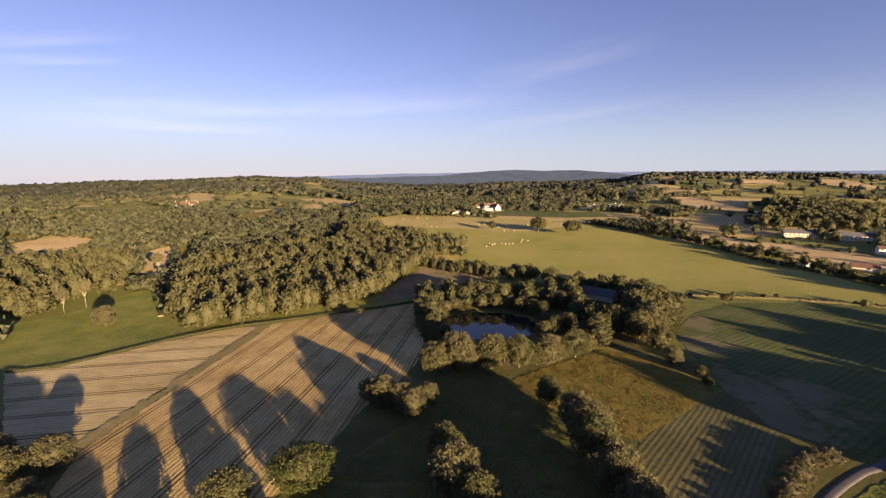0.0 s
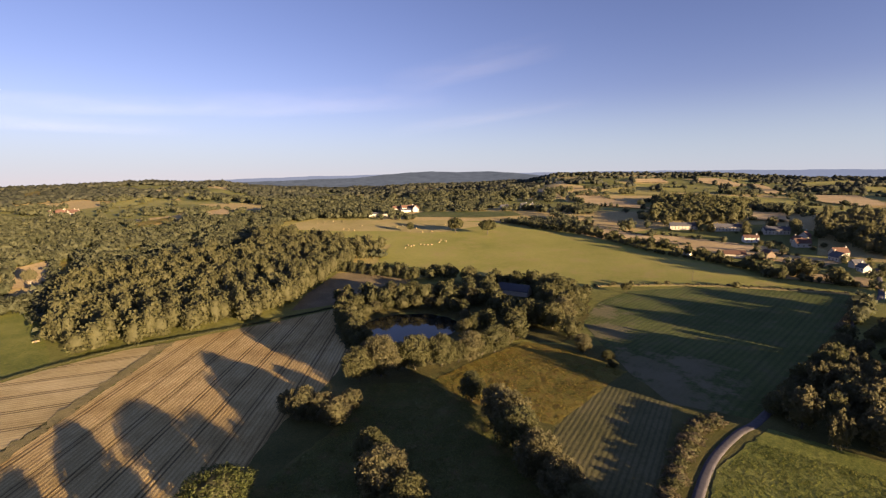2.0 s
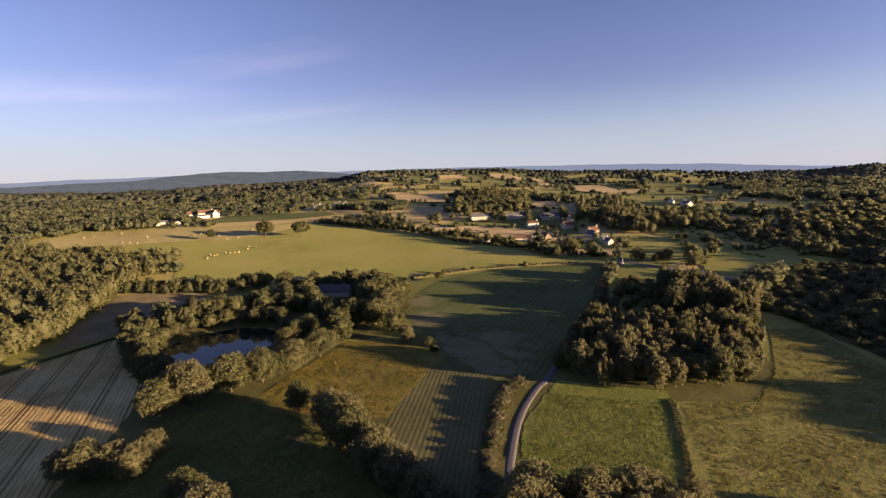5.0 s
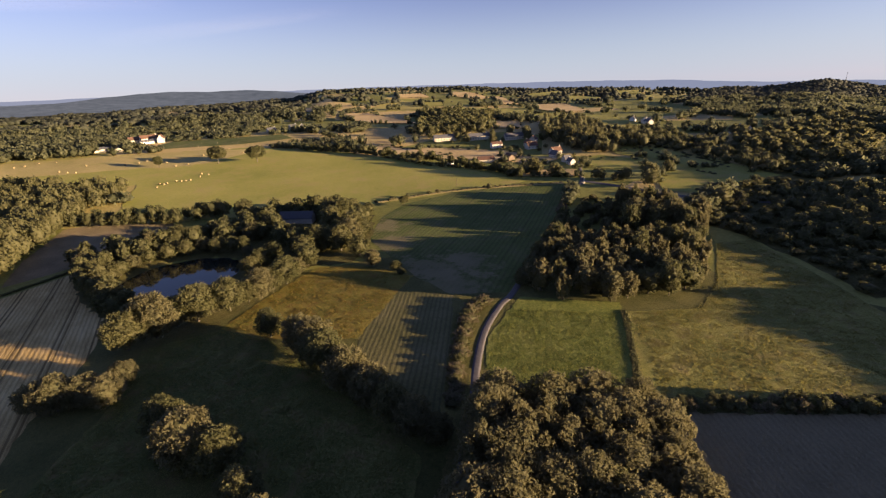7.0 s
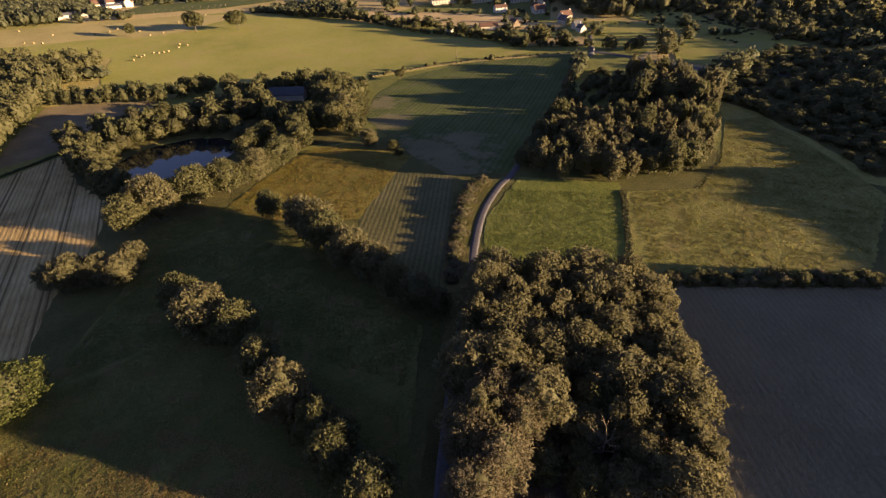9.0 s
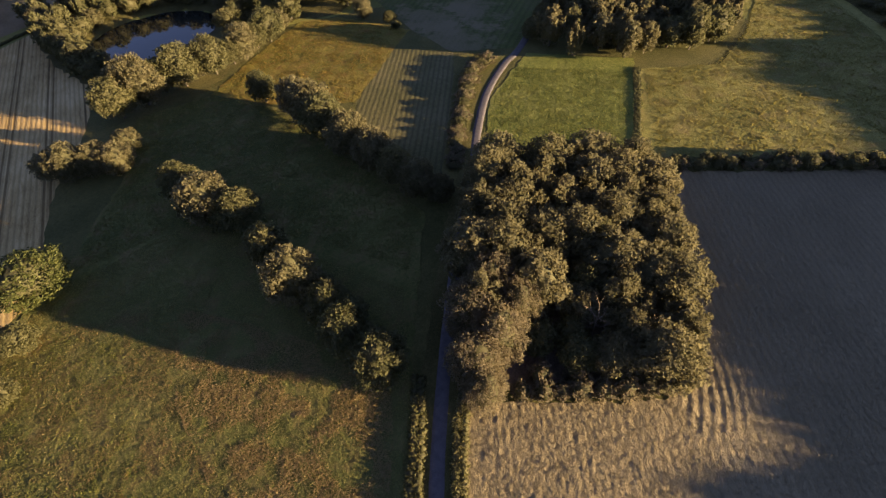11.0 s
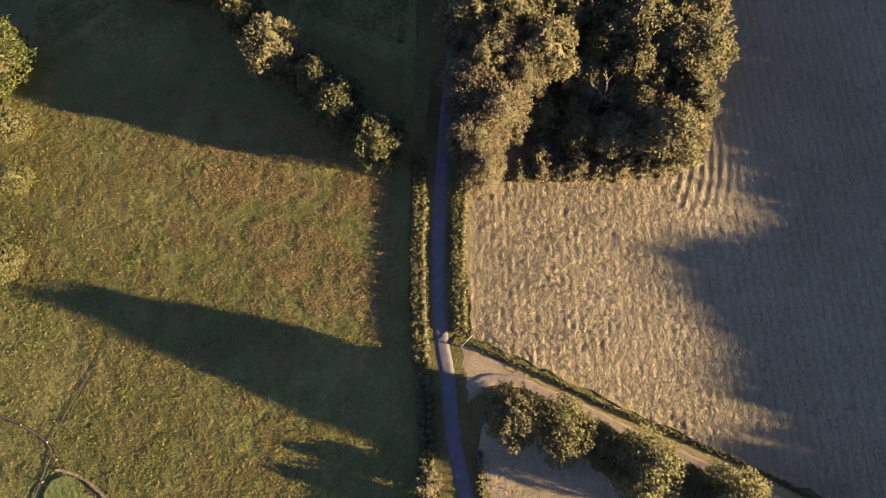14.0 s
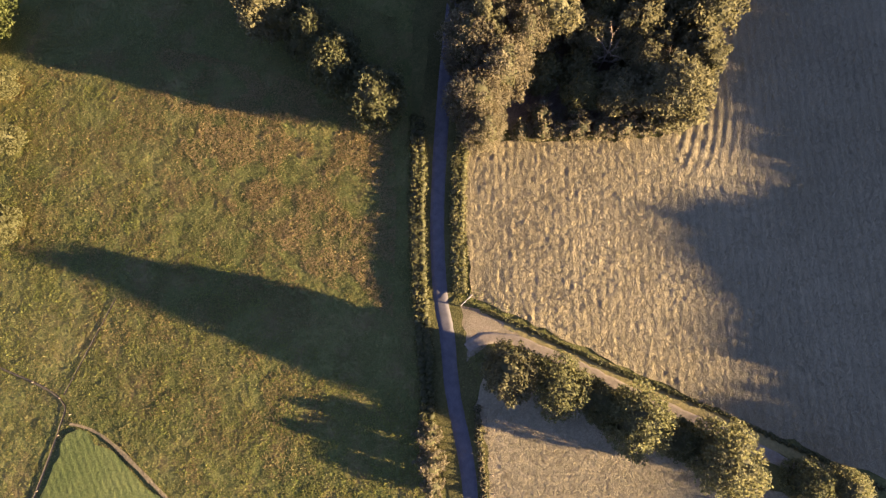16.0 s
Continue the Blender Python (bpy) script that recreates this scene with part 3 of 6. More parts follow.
LIT = [p for p in SMALL if abs(sum(a[0] * b[1] - b[0] * a[1] for a, b in zip(p, p[1:] + p[:1]))) > 5600]
field("valley_pasture", [(395, 165), (420, 128), (466, 123), (484, 159), (502, 201), (515, 250), (535, 300), (500, 300), (470, 215), (440, 208)],
      10.0, M_PASTURE, "sloping yellow-green pasture east of the village", 0.3, None, 77, 2.0)
FIELDS.pop()


def smooth_path(pts, step):
    out = []
    p = [pts[0]] + list(pts) + [pts[-1]]
    for a, b, c, d in zip(p, p[1:], p[2:], p[3:]):
        a, b, c, d = (np.array(q, float) for q in (a, b, c, d))
        n = max(2, int(np.linalg.norm(c - b) / step))
        for i in range(n):
            t = i / n
            out.append(0.5 * (2 * b + (c - a) * t + (2 * a - 5 * b + 4 * c - d) * t * t + (3 * b - a - 3 * c + d) * t ** 3))
    out.append(np.array(pts[-1], float))
    return np.array(out)


def ribbon(name, pts, width, mat, label, lift, profile, seed=1, ragged=0.0, category="road"):
    """A strip along a path; profile: (place across from -1 to 1, height) pairs."""
    p = smooth_path(pts, 1.5)
    rng = np.random.default_rng(seed)
    d = np.gradient(p, axis=0)
    d /= np.linalg.norm(d, axis=1)[:, None]
    nrm = np.column_stack([d[:, 1], -d[:, 0]])
    w = width / 2 * (1 + ragged * rng.normal(0, 1, len(p)))
    cols = []
    for s, hh in profile:
        q = p + nrm * (w * s)[:, None]
        cols.append(np.column_stack([q, height(q[:, 0], q[:, 1]) + lift + hh]))
    v = np.stack(cols, 1).reshape(-1, 3)
    k = len(profile)
    f = [[i * k + j, i * k + j + 1, (i + 1) * k + j + 1, (i + 1) * k + j] for i in range(len(p) - 1) for j in range(k - 1)]
    return tagged(new(name, mesh_of(name, v, f, mat, True)), label, category, "", "structure")


LANE = [(-48, -58), (-34, -41), (-20, -25), (-11, -9), (-5, 0), (-1, 7), (8, 19), (21, 33.5), (38, 51), (56, 68), (72, 82), (87, 97), (106, 113), (126, 124.5), (142, 131), (190, 158), (250, 190), (325, 232), (350, 243), (418, 295)]
TRACK = [(-3.6, -4.4), (0, -5.0), (4.4, -8.8), (7.6, -14.6), (11, -21), (14.9, -29.6), (19.6, -38.8), (24.4, -48.6), (29.2, -59), (34, -69), (54, -110)]
ribbon("verge", LANE[:12], 9.0, M_VERGE, "rank grass verges along the lane", 0.09, [(-1, 0), (-0.5, 0.12), (0, 0.0), (0.5, 0.12), (1, 0)], 2, 0.06, "verge")
ribbon("lane", LANE, 3.0, M_ASPHALT, "narrow worn grey asphalt lane without markings", 0.17, [(-1, -0.12), (-0.96, 0), (-0.4, 0.05), (0, 0.07), (0.4, 0.05), (0.96, 0), (1, -0.12)], 3, 0.02)
ribbon("track", TRACK, 2.1, M_GRAVEL, "pale gravel farm track with wheel ruts", 0.2, [(-1, -0.1), (-0.9, 0.02), (-0.5, -0.03), (0, 0.05), (0.5, -0.03), (0.9, 0.02), (1, -0.1)], 4, 0.08)
ribbon("track_verge", [(5.2, -5.4), (9.2, -13.4), (16.6, -28.6), (23.2, -41.8), (29.4, -54.4), (36.4, -68.4)], 2.2, M_STRIP, "dry brown grass between hedge and track", 0.12, [(-1, 0), (-0.4, 0.1), (0.4, 0.08), (1, 0)], 9, 0.12, "verge")
ribbon("village_road", [(352, 244), (356, 207), (357, 172), (364, 140), (400, 60)], 6.0, M_ASPHALT, "grey village road past the field corner", 0.3, [(-1, -0.1), (0, 0.08), (1, -0.1)], 5)
field("junction_apron", [(-2.4, 3.0), (0.8, 2.6), (3.0, 0.0), (5.4, -5.4), (7.2, -10.4), (5.4, -11.0), (0.8, -6.4), (-4.2, -6.2), (-7.4, -6.6), (-4.6, -1.0)], 0.8, M_APRON, "trampled gravel apron where the track leaves the lane", 0.14, None, 40, 0.2, "road")


def pond():
    px, py, ra, rb = POND
    v = [(px, py, -0.9)]
    n = 64
    for i in range(n):
        a = 2 * math.pi * i / n
        r = 1.02 + 0.05 * math.sin(3 * a + 1) + 0.03 * math.sin(7 * a)
        v.append((px + ra * r * math.cos(a), py + rb * r * math.sin(a), -0.9))
    f = [[0, 1 + i, 1 + (i + 1) % n] for i in range(n)]
    tagged(new("pond", mesh_of("pond", v, f, M_WATER)), "still dark pond mirroring the sky and trees", "pond", "", "structure")


pond()


# ---- trees ----
def ico(sub):
    bm = bmesh.new()
    bmesh.ops.create_icosphere(bm, subdivisions=sub, radius=1)
    v = np.array([q.co[:] for q in bm.verts])
    f = np.array([[q.index for q in t.verts] for t in bm.faces])
    bm.free()
    return v, f


ICO1, ICO2 = ico(1), ico(2)
OCTA = np.array([(1, 0, 0), (0, 1, 0), (-1, 0, 0), (0, -1, 0), (0, 0, 1), (0, 0, -1)], float), np.array([(0, 1, 4), (1, 2, 4), (2, 3, 4), (3, 0, 4), (1, 0, 5), (2, 1, 5), (3, 2, 5), (0, 3, 5)])


def foliage(seed, lobes, leaves, leaf, core_sub=2, up=1.0, corners=4):
    """Leaves on a set of lobes (centre, radius, stretch upward, size of its dark inner mass): corners and faces, and the inner mass."""
    rng = np.random.default_rng(seed)
    c = np.array([q[0] for q in lobes])
    r = np.array([q[1] for q in lobes])
    st = np.array([q[2] for q in lobes])
    cv, cf = (ICO1, ICO2)[core_sub - 1]
    V, F, n = [], [], 0
    for k in range(len(lobes)):
        if lobes[k][3]:
            w = cv * (0.86 + 0.16 * rng.uniform(-1, 1, (len(cv), 1))) * lobes[k][3] * r[k] * np.array([1, 1, st[k]]) + c[k]
            V.append(w)
            F.append(cf + n)
            n += len(cv)
    core = np.concatenate(V), np.concatenate(F)
    m = int(leaves * 1.7)
    k = rng.choice(len(lobes), m, p=r ** 2 * st / (r ** 2 * st).sum())
    d = rng.normal(0, 1, (m, 3))
    d[:, 2] = d[:, 2] * 0.9 + 0.25
    d /= np.linalg.norm(d, axis=1)[:, None]
    sc = np.column_stack([np.ones(m), np.ones(m), st[k]])
    pos = c[k] + d * sc * (r[k] * rng.uniform(0.55, 1.3, m))[:, None]
    ok = np.ones(m, bool)
    for j in range(len(lobes)):
        q = (pos - c[j]) / np.array([1, 1, st[j]])
        ok &= (np.linalg.norm(q, axis=1) > 0.72 * r[j]) | (k == j)
    out = c[k] - c.mean(0) + np.array([0, 0, 0.3 * r.max()])
    out /= np.linalg.norm(out, axis=1)[:, None] + 1e-6
    pos, d, out = pos[ok][:leaves], d[ok][:leaves], out[ok][:leaves]
    m = len(pos)
    nn = d * 0.2 + out * (0.22 if len(lobes) < 260 else 0.0) + rng.normal(0, 0.8, (m, 3)) + np.array([0, 0, 0.15 * up])
    nn /= np.linalg.norm(nn, axis=1)[:, None]
    a = np.cross(nn, rng.normal(0, 1, (m, 3)))
    a /= np.linalg.norm(a, axis=1)[:, None]
    b = np.cross(nn, a)
    s = leaf * rng.uniform(0.55, 1.3, m)[:, None]
    if corners == 3:
        P = np.stack([pos + a * s, pos - a * s * 0.6 + b * s * 0.8, pos - a * s * 0.6 - b * s * 0.8], 1).reshape(-1, 3)
        return (P, np.arange(m * 3).reshape(-1, 3)), core
    fold = nn * s * 0.22
    P = np.stack([pos + a * s, pos + b * s * 0.62 - fold, pos - a * s, pos - b * s * 0.62 - fold], 1).reshape(-1, 3)
    i = np.arange(m)[:, None] * 4
    T = np.concatenate([i + np.array([[0, 1, 2]]), i + np.array([[0, 2, 3]])])
    return (P, T), core


def quick_mesh(name, v, f, mats, mat_index=None):
    me = bpy.data.meshes.new(name)
    me.vertices.add(len(v))
    me.vertices.foreach_set("co", np.asarray(v, np.float32).ravel())
    f = np.asarray(f, np.int32)
    me.loops.add(f.size)
    me.loops.foreach_set("vertex_index", f.ravel())
    me.polygons.add(len(f))
    me.polygons.foreach_set("loop_start", np.arange(0, f.size, f.shape[1], dtype=np.int32))
    for q in mats:
        me.materials.append(q)
    if mat_index is not None:
        me.polygons.foreach_set("material_index", np.asarray(mat_index, np.int32))
    me.update(calc_edges=True)
    return me


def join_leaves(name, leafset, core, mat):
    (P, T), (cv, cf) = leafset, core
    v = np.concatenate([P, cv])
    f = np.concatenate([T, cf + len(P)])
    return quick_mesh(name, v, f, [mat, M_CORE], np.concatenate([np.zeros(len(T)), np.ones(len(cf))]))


def tube(path, radii, sides=7):
    path = [np.array(p, float) for p in path]
    V, F = [], []
    for k, (p, r) in enumerate(zip(path, radii)):
        d = path[min(k + 1, len(path) - 1)] - path[max(k - 1, 0)]
        d /= np.linalg.norm(d) + 1e-9
        a = np.cross(d, (0.3, 1, 0.1))
        a /= np.linalg.norm(a)
        b = np.cross(d, a)
        for i in range(sides):
            t = 2 * math.pi * i / sides
            V.append(p + r * (a * math.cos(t) + b * math.sin(t)))
    for k in range(len(path) - 1):
        for i in range(sides):
            j = (i + 1) % sides
            F.append([k * sides + i, k * sides + j, (k + 1) * sides + j, (k + 1) * sides + i])
    return V, F


def trunk_mesh(name, seed, top, spread, r0, lobes, mat):
    rng = np.random.default_rng(seed)
    V, F = tube([(0, 0, -0.3), (0.05, 0, 0.4), (0.1, 0.1, top * 0.35), (rng.uniform(-0.4, 0.4), rng.uniform(-0.4, 0.4), top)], [r0 * 1.5, r0, r0 * 0.75, r0 * 0.25], 8)
    for k in rng.choice(len(lobes), min(7, len(lobes)), replace=False):
        c = lobes[k][0]
        z0 = top * rng.uniform(0.25, 0.55)
        v, f = tube([(0, 0, z0), (c[0] * 0.45, c[1] * 0.45, z0 + (c[2] - z0) * 0.6), tuple(c)], [r0 * 0.45, r0 * 0.28, r0 * 0.08], 5)
        F += [[q + len(V) for q in g] for g in f]
        V += v
    return mesh_of(name, [tuple(q) for q in V], F, mat, True)


def make_lobes(seed, n, R, H, base, kind):
    rng = np.random.default_rng(seed)
    out = []
    mid = (base + H) / 2
    half = (H - base) / 2
    if kind == "tuft":        # many upright leaders, each a plume of small sprays
        subs = 10
        for s in range(subs):
            a = 2 * math.pi * (s + rng.uniform(-0.35, 0.35)) / (subs - 1)
            q = 0 if s == 0 else rng.uniform(0.3, 0.5) if s % 2 else rng.uniform(0.6, 0.8)
            sr = R * rng.uniform(0.19, 0.27)
            top = base + (H - base) * (1.0 if s == 0 else rng.uniform(0.8, 1.0) - 0.24 * q)
            c = np.array([R * q * math.cos(a), R * q * math.sin(a), top - sr * 1.7])
            out.append((c - np.array([0, 0, sr * 0.3]), sr * 0.72, 2.0, 0.95))
            for i in range(n // subs):
                w = rng.uniform(-1.5, 1.6)
                t = rng.uniform(0, 6.283)
                wide = sr * math.sqrt(max(0.06, 1 - (w / 1.75) ** 2)) * rng.uniform(0.7, 1.0)
                out.append((c + np.array([wide * math.cos(t), wide * math.sin(t), w * sr]), R * rng.uniform(0.06, 0.11), rng.uniform(1.2, 1.9), 0))
        out.append((np.array([0, 0, base + (H - base) * 0.36]), R * 0.66, (H - base) * 0.36 / (R * 0.66), 1.05))
        return out
    out.append((np.array([0, 0, mid]), R * 0.58, half * 0.85 / (R * 0.58), 1.14))
    n = int(n * 2.5)
    for i in range(n):
        a = 2.4 * i + rng.uniform(-1.3, 1.3)
        w = 1 - 2 * (i + rng.uniform(0, 1)) / n
        w = max(-0.75, w * 0.95 + 0.05)
        s = math.sqrt(max(0.05, 1 - w * w))
        rr = R * (0.09 + 0.15 * rng.uniform(0, 1) ** 1.6)
        c = np.array([math.cos(a) * s * (R - rr) * rng.uniform(0.8, 1.08), math.sin(a) * s * (R - rr) * rng.uniform(0.8, 1.08), mid + w * (half - rr * 0.7)])
        out.append((c, rr, rng.uniform(0.85, 1.25), 0))
    return out


KINDS = {}


def tree_kind(key, seed, kind, n, leaves, leaf, mat, bark, base, label, name="tree", corners=4, thick=0.32):
    KINDS[key] = dict(thick=thick, corners=corners, seed=seed, kind=kind, n=n, leaves=leaves, leaf=leaf, mat=mat, bark=bark, base=base, label=label, name=name, ob=None)


R0, H0 = 6.0, 12.0


def plant(key, x, y, R, H, group, rot=None, sink=0.15, rng=random.Random(5)):
    """One tree with crown radius R and height H; the first of its kind is built, the others share its meshes."""
    k = KINDS[key]
    rot = rng.uniform(0, 360) if rot is None else rot
    m = pose(x, y, ground_z(x, y) - sink, 0, 0, rot) @ Matrix.Diagonal((R / R0, R / R0 * rng.uniform(0.9, 1.1), H / H0, 1))
    if k["ob"] is None:
        ob = new(k["name"])
        lobes = make_lobes(k["seed"], k["n"], R0, H0, k["base"], k["kind"])
        leafset, core = foliage(k["seed"], lobes, k["leaves"], k["leaf"], corners=k["corners"])
        part("trunk", trunk_mesh("trunk", k["seed"], H0 * 0.8, R0, k["thick"], lobes, k["bark"]), ob)
        part("crown", join_leaves("crown", leafset, core, k["mat"]), ob)
        ob.matrix_basis = m
        k["ob"] = tagged(ob, k["label"], "tree", group)
        return ob
    ob = copy_thing(k["ob"], Matrix())
    ob.matrix_basis = m
    return tagged(ob, k["label"], "tree", group)


for i in range(4):
    tree_kind(f"oak{i}", 100 + i, "round", 34 + 3 * i, 5200, 0.31, M_LEAF, M_BARK, 1.2, "leafy dark olive-green broadleaf tree with a lumpy crown", corners=3)
    tree_kind(f"mid{i}", 200 + i, "round", 20 + i, 2400, 0.43, M_LEAF, M_BARK, 0.8, "dark olive-green broadleaf tree standing close in a wood", corners=3)
for i in range(2):
    tree_kind(f"pale{i}", 250 + i, "round" if i else "tuft", 90 if i == 0 else 20, 2400, 0.46, M_LEAF_LIGHT, M_BARK, 0.8, "light olive broadleaf tree standing close in a wood", corners=3)
for i in range(3):
    tree_kind(f"tuft{i}", 300 + i, "tuft", 130 + 10 * i, 7600, 0.25, M_LEAF_LIGHT, M_BARK, 0.8, "tall grove tree with upright plumes of olive leaves", corners=3)
    tree_kind(f"light{i}", 400 + i, "round", 32 + i, 6400, 0.28, M_LEAF_LIGHT, M_BARK, 0.6, "rounded tree with light olive-yellow leaves", corners=3)
for i in range(3):
    tree_kind(f"fresh{i}", 450 + i, "round", 40 + 2 * i, 8000, 0.23, M_LEAF_FRESH, M_BARK, 0.5, "rounded tree with fresh yellow-green leaves beside the track", corners=3)
tree_kind("green0", 500, "round", 44, 8000, 0.23, M_LEAF_GREEN, M_BARK, 0.6, "dense bright green rounded tree at the field edge")
tree_kind("gold0", 501, "round", 48, 11500, 0.19, M_LEAF_GOLD, M_BARK, 0.4, "dense golden-brown tree with fine foliage beside the lane")
tree_kind("lone0", 505, "round", 26, 2400, 0.5, M_LEAF, M_BARK, 3.4, "spreading lone oak with a clear trunk on the pasture")
tree_kind("bush0", 502, "round", 12, 800, 0.6, M_LEAF, M_BARK, -0.8, "low dark green leafy bush", "bush")
tree_kind("bush1", 503, "round", 10, 800, 0.6, M_LEAF_GOLD, M_BARK, -0.8, "low bush with yellowish leaves", "bush")
tree_kind("pine0", 504, "round", 9, 900, 0.6, M_LEAF_LIGHT, M_BARK_PALE, 6.5, "tall pale-trunked tree with a small high crown", thick=0.2)

# the grove beside the lane
GROVE = [(47, 44), (56, 53), (68, 60), (82, 62), (95, 58), (104, 49), (100, 40), (92, 33), (84, 25), (76, 17), (67, 10), (58, 8), (51, 15), (50, 36), (62, 44), (74, 50), (86, 50), (90, 42), (80, 38), (70, 30), (62, 22), (56, 28), (37, 40), (50, 46), (62, 56), (76, 58), (94, 47), (87, 32), (73, 22), (68, 40), (80, 44)]
GROVE += [(45, 51), (55, 60), (64, 67), (72, 71)]
for i, (x, y) in enumerate(GROVE):
    deep = math.hypot((x - 50) / 10, (y - 23) / 9) < 1
    tall = 17.8 - 0.145 * (SUN_X * x + SUN_Y * y + 10) + (i * 53 % 10) * 0.2      # lower towards the sun
    plant(f"light{i % 3}" if deep else f"tuft{i % 3}" if i % 5 in (0, 2) else f"light{i % 3}", x, y, (5.2 if deep else 7.2) + (i * 37 % 10) * 0.16, 10.0 if deep else tall, "trees of the grove")
for i, (x, y, r, hh) in enumerate([(26, 26, 5.0, 12), (28.5, 31.5, 6.4, 14.5), (35.5, 32.5, 6.6, 16), (34.5, 40, 6.6, 17), (42, 42, 6.8, 18), (43, 34.5, 5.6, 16.5)]):
    plant("gold0", x, y, r, hh, "trees of the grove", 70 * i)
for i, (x, y, hh) in enumerate([(46, 20, 7.5), (54, 26, 8), (43, 28, 7), (58, 16, 9), (49, 24, 6.5), (46, 34, 9), (60, 30, 9), (66, 24, 10), (72, 36, 11), (58, 38, 10)]):
    plant(f"light{i % 3}" if i % 2 else f"oak{i % 4}", x, y, 4.4, 1.25 * hh, "trees of the grove")
for x, y, r in [(33, 22.5, 2.8), (36, 19.5, 3.1), (39, 17.5, 2.6), (42, 15, 3.3), (45.5, 12, 2.9), (49, 9.5, 3.4), (52.5, 7, 2.8), (56, 5, 3.3), (60, 4, 3.0), (64, 5, 3.2), (38, 22, 3.4), (44, 17.5, 3.4), (51, 12, 3.6)]:
    plant("bush1", x, y, r, r * 1.5, "bushes at the grove's edge")

# hedgerow trees across the meadow
for i, (x, y, r, hh) in enumerate([(0, 130, 6.4, 13.5), (2.8, 116.5, 8.2, 15.5), (8.6, 107, 7.0, 13), (9.5, 90, 5.8, 12.5), (9.4, 74.5, 7.6, 16.5), (12.8, 63.5, 5.2, 13), (12, 55.5, 6.0, 13), (13.6, 44.8, 6.6, 12.5)]):
    plant(f"light{i % 3}" if i in (1, 4) else f"oak{i % 4}", x, y, r, hh, "hedgerow trees in the meadow")
for i, (x, y, r, hh) in enumerate([(-2, 122, 3.6, 6), (5, 122, 4.2, 8), (4, 110, 4, 7), (9.5, 98, 3.8, 6.5), (7.5, 83, 3.6, 6), (12, 81, 3.4, 6.5), (13, 70, 4.4, 9), (9.5, 67, 3.6, 7), (10, 58.5, 3.8, 8), (15.5, 59, 3.8, 9), (15, 51, 4, 9), (11.5, 49, 3.4, 7)]):
    plant("bush0" if i % 3 else "oak2", x, y, r, hh, "scrub below the hedgerow trees")
# trees between the meadow and the crop rows
for i, (x, y, r, hh) in enumerate([(41, 166, 5.4, 11), (47, 150, 7.0, 12.5), (48, 139, 8.2, 15), (47, 128, 8.0, 15), (49, 116, 7.4, 14), (51, 105, 6.8, 12), (52, 95, 6.0, 10.5), (53.5, 86, 6.0, 10.5), (57, 79, 4.6, 7.5)]):
    plant(f"light{i % 3}" if i % 3 else f"oak{i % 4}", x, y, r, hh + 1.5, "hedgerow trees by the crop rows")
# trees by the stubble
plant("green0", -42, 120.5, 11.0, 11.4, "trees below the stubble", 30)
for i, (x, y, r, hh) in enumerate([(-60, 110.5, 7.6, 14), (-71, 97, 7, 11), (-84, 90, 6, 9), (-123, 128, 8, 13), (-132, 120, 8, 14), (-142, 128, 8, 13), (-155, 132, 8, 14), (-118, 112, 6, 9), (-108, 104, 6, 10), (-98, 96, 7, 11), (-150, 112, 9, 15), (-170, 120, 9, 15)]):
    plant(f"light{i % 3}" if i % 2 else f"oak{i % 4}", x, y, 0.92 * r, 0.8 * hh, "trees below the stubble")
for x, y, r, hh in [(-25, 166, 7.6, 12.5), (-18, 164, 6.5, 10.5), (-12.5, 160, 6.5, 10), (-30, 172, 6, 9), (-7, 170, 5, 8)]:
    plant("light1", x, y, r, hh, "trees below the stubble")
for x, y, r, hh in [(-62, 76, 4.5, 7), (-52, 92, 4, 6), (-47, 104, 5, 7)]:
    plant("oak3", x, y, r, hh, "bushes at the meadow's edge")
# round the pond
for i, (x, y, r, hh) in enumerate([(-12, 322, 6, 9), (-9, 272, 6, 11), (-8, 286, 6, 11), (-6, 250, 7, 12), (-9, 300, 6, 10), (4, 316, 6.5, 11), (20, 318, 5, 14), (35, 318, 7.5, 15), (-4, 194, 7, 12), (6, 197, 8.2, 15), (14, 202, 6, 10.5), (22, 201, 7.4, 13), (30, 205, 6, 10), (35, 202, 6.6, 12), (44, 205, 5, 8.5), (50, 206, 6.8, 11.5), (58, 212, 5, 8.5), (65, 214, 6.6, 11), (74, 223, 5.2, 9), (83, 230, 7, 13), (56, 243, 6, 9), (64, 250, 6.5, 10), (72, 253, 6.5, 11), (112, 224, 7, 13), (109, 204, 5, 10), (121, 278, 8.5, 18), (136, 290, 9, 19), (128, 262, 8, 17), (98, 252, 8, 16), (108, 240, 8, 16), (118, 246, 8, 17), (88, 246, 7, 13), (86, 355, 8, 15), (104, 338, 7, 12), (74, 372, 7, 12), (62, 384, 7, 11), (-14, 312, 6, 10), (118, 333, 7, 11), (140, 326, 7, 12), (130, 300, 8, 17), (45, 318, 7, 12), (60, 310, 7, 11), (75, 300, 7, 12), (90, 290, 7, 12), (95, 275, 7, 12), (150, 305, 7, 13), (116, 192, 3.5, 5), (114, 184, 2.6, 3.6)]):
    near = y <= 216 and x < 70      # the tall row between pond and meadow
    plant(f"light{i % 3}" if i % 3 == 0 and near or i % 6 == 0 else f"mid{i % 4}" if y > 216 else f"oak{i % 4}", x, y, r * (1.14 if near else 1), hh * (1.3 if near else 1), "trees round the pond")
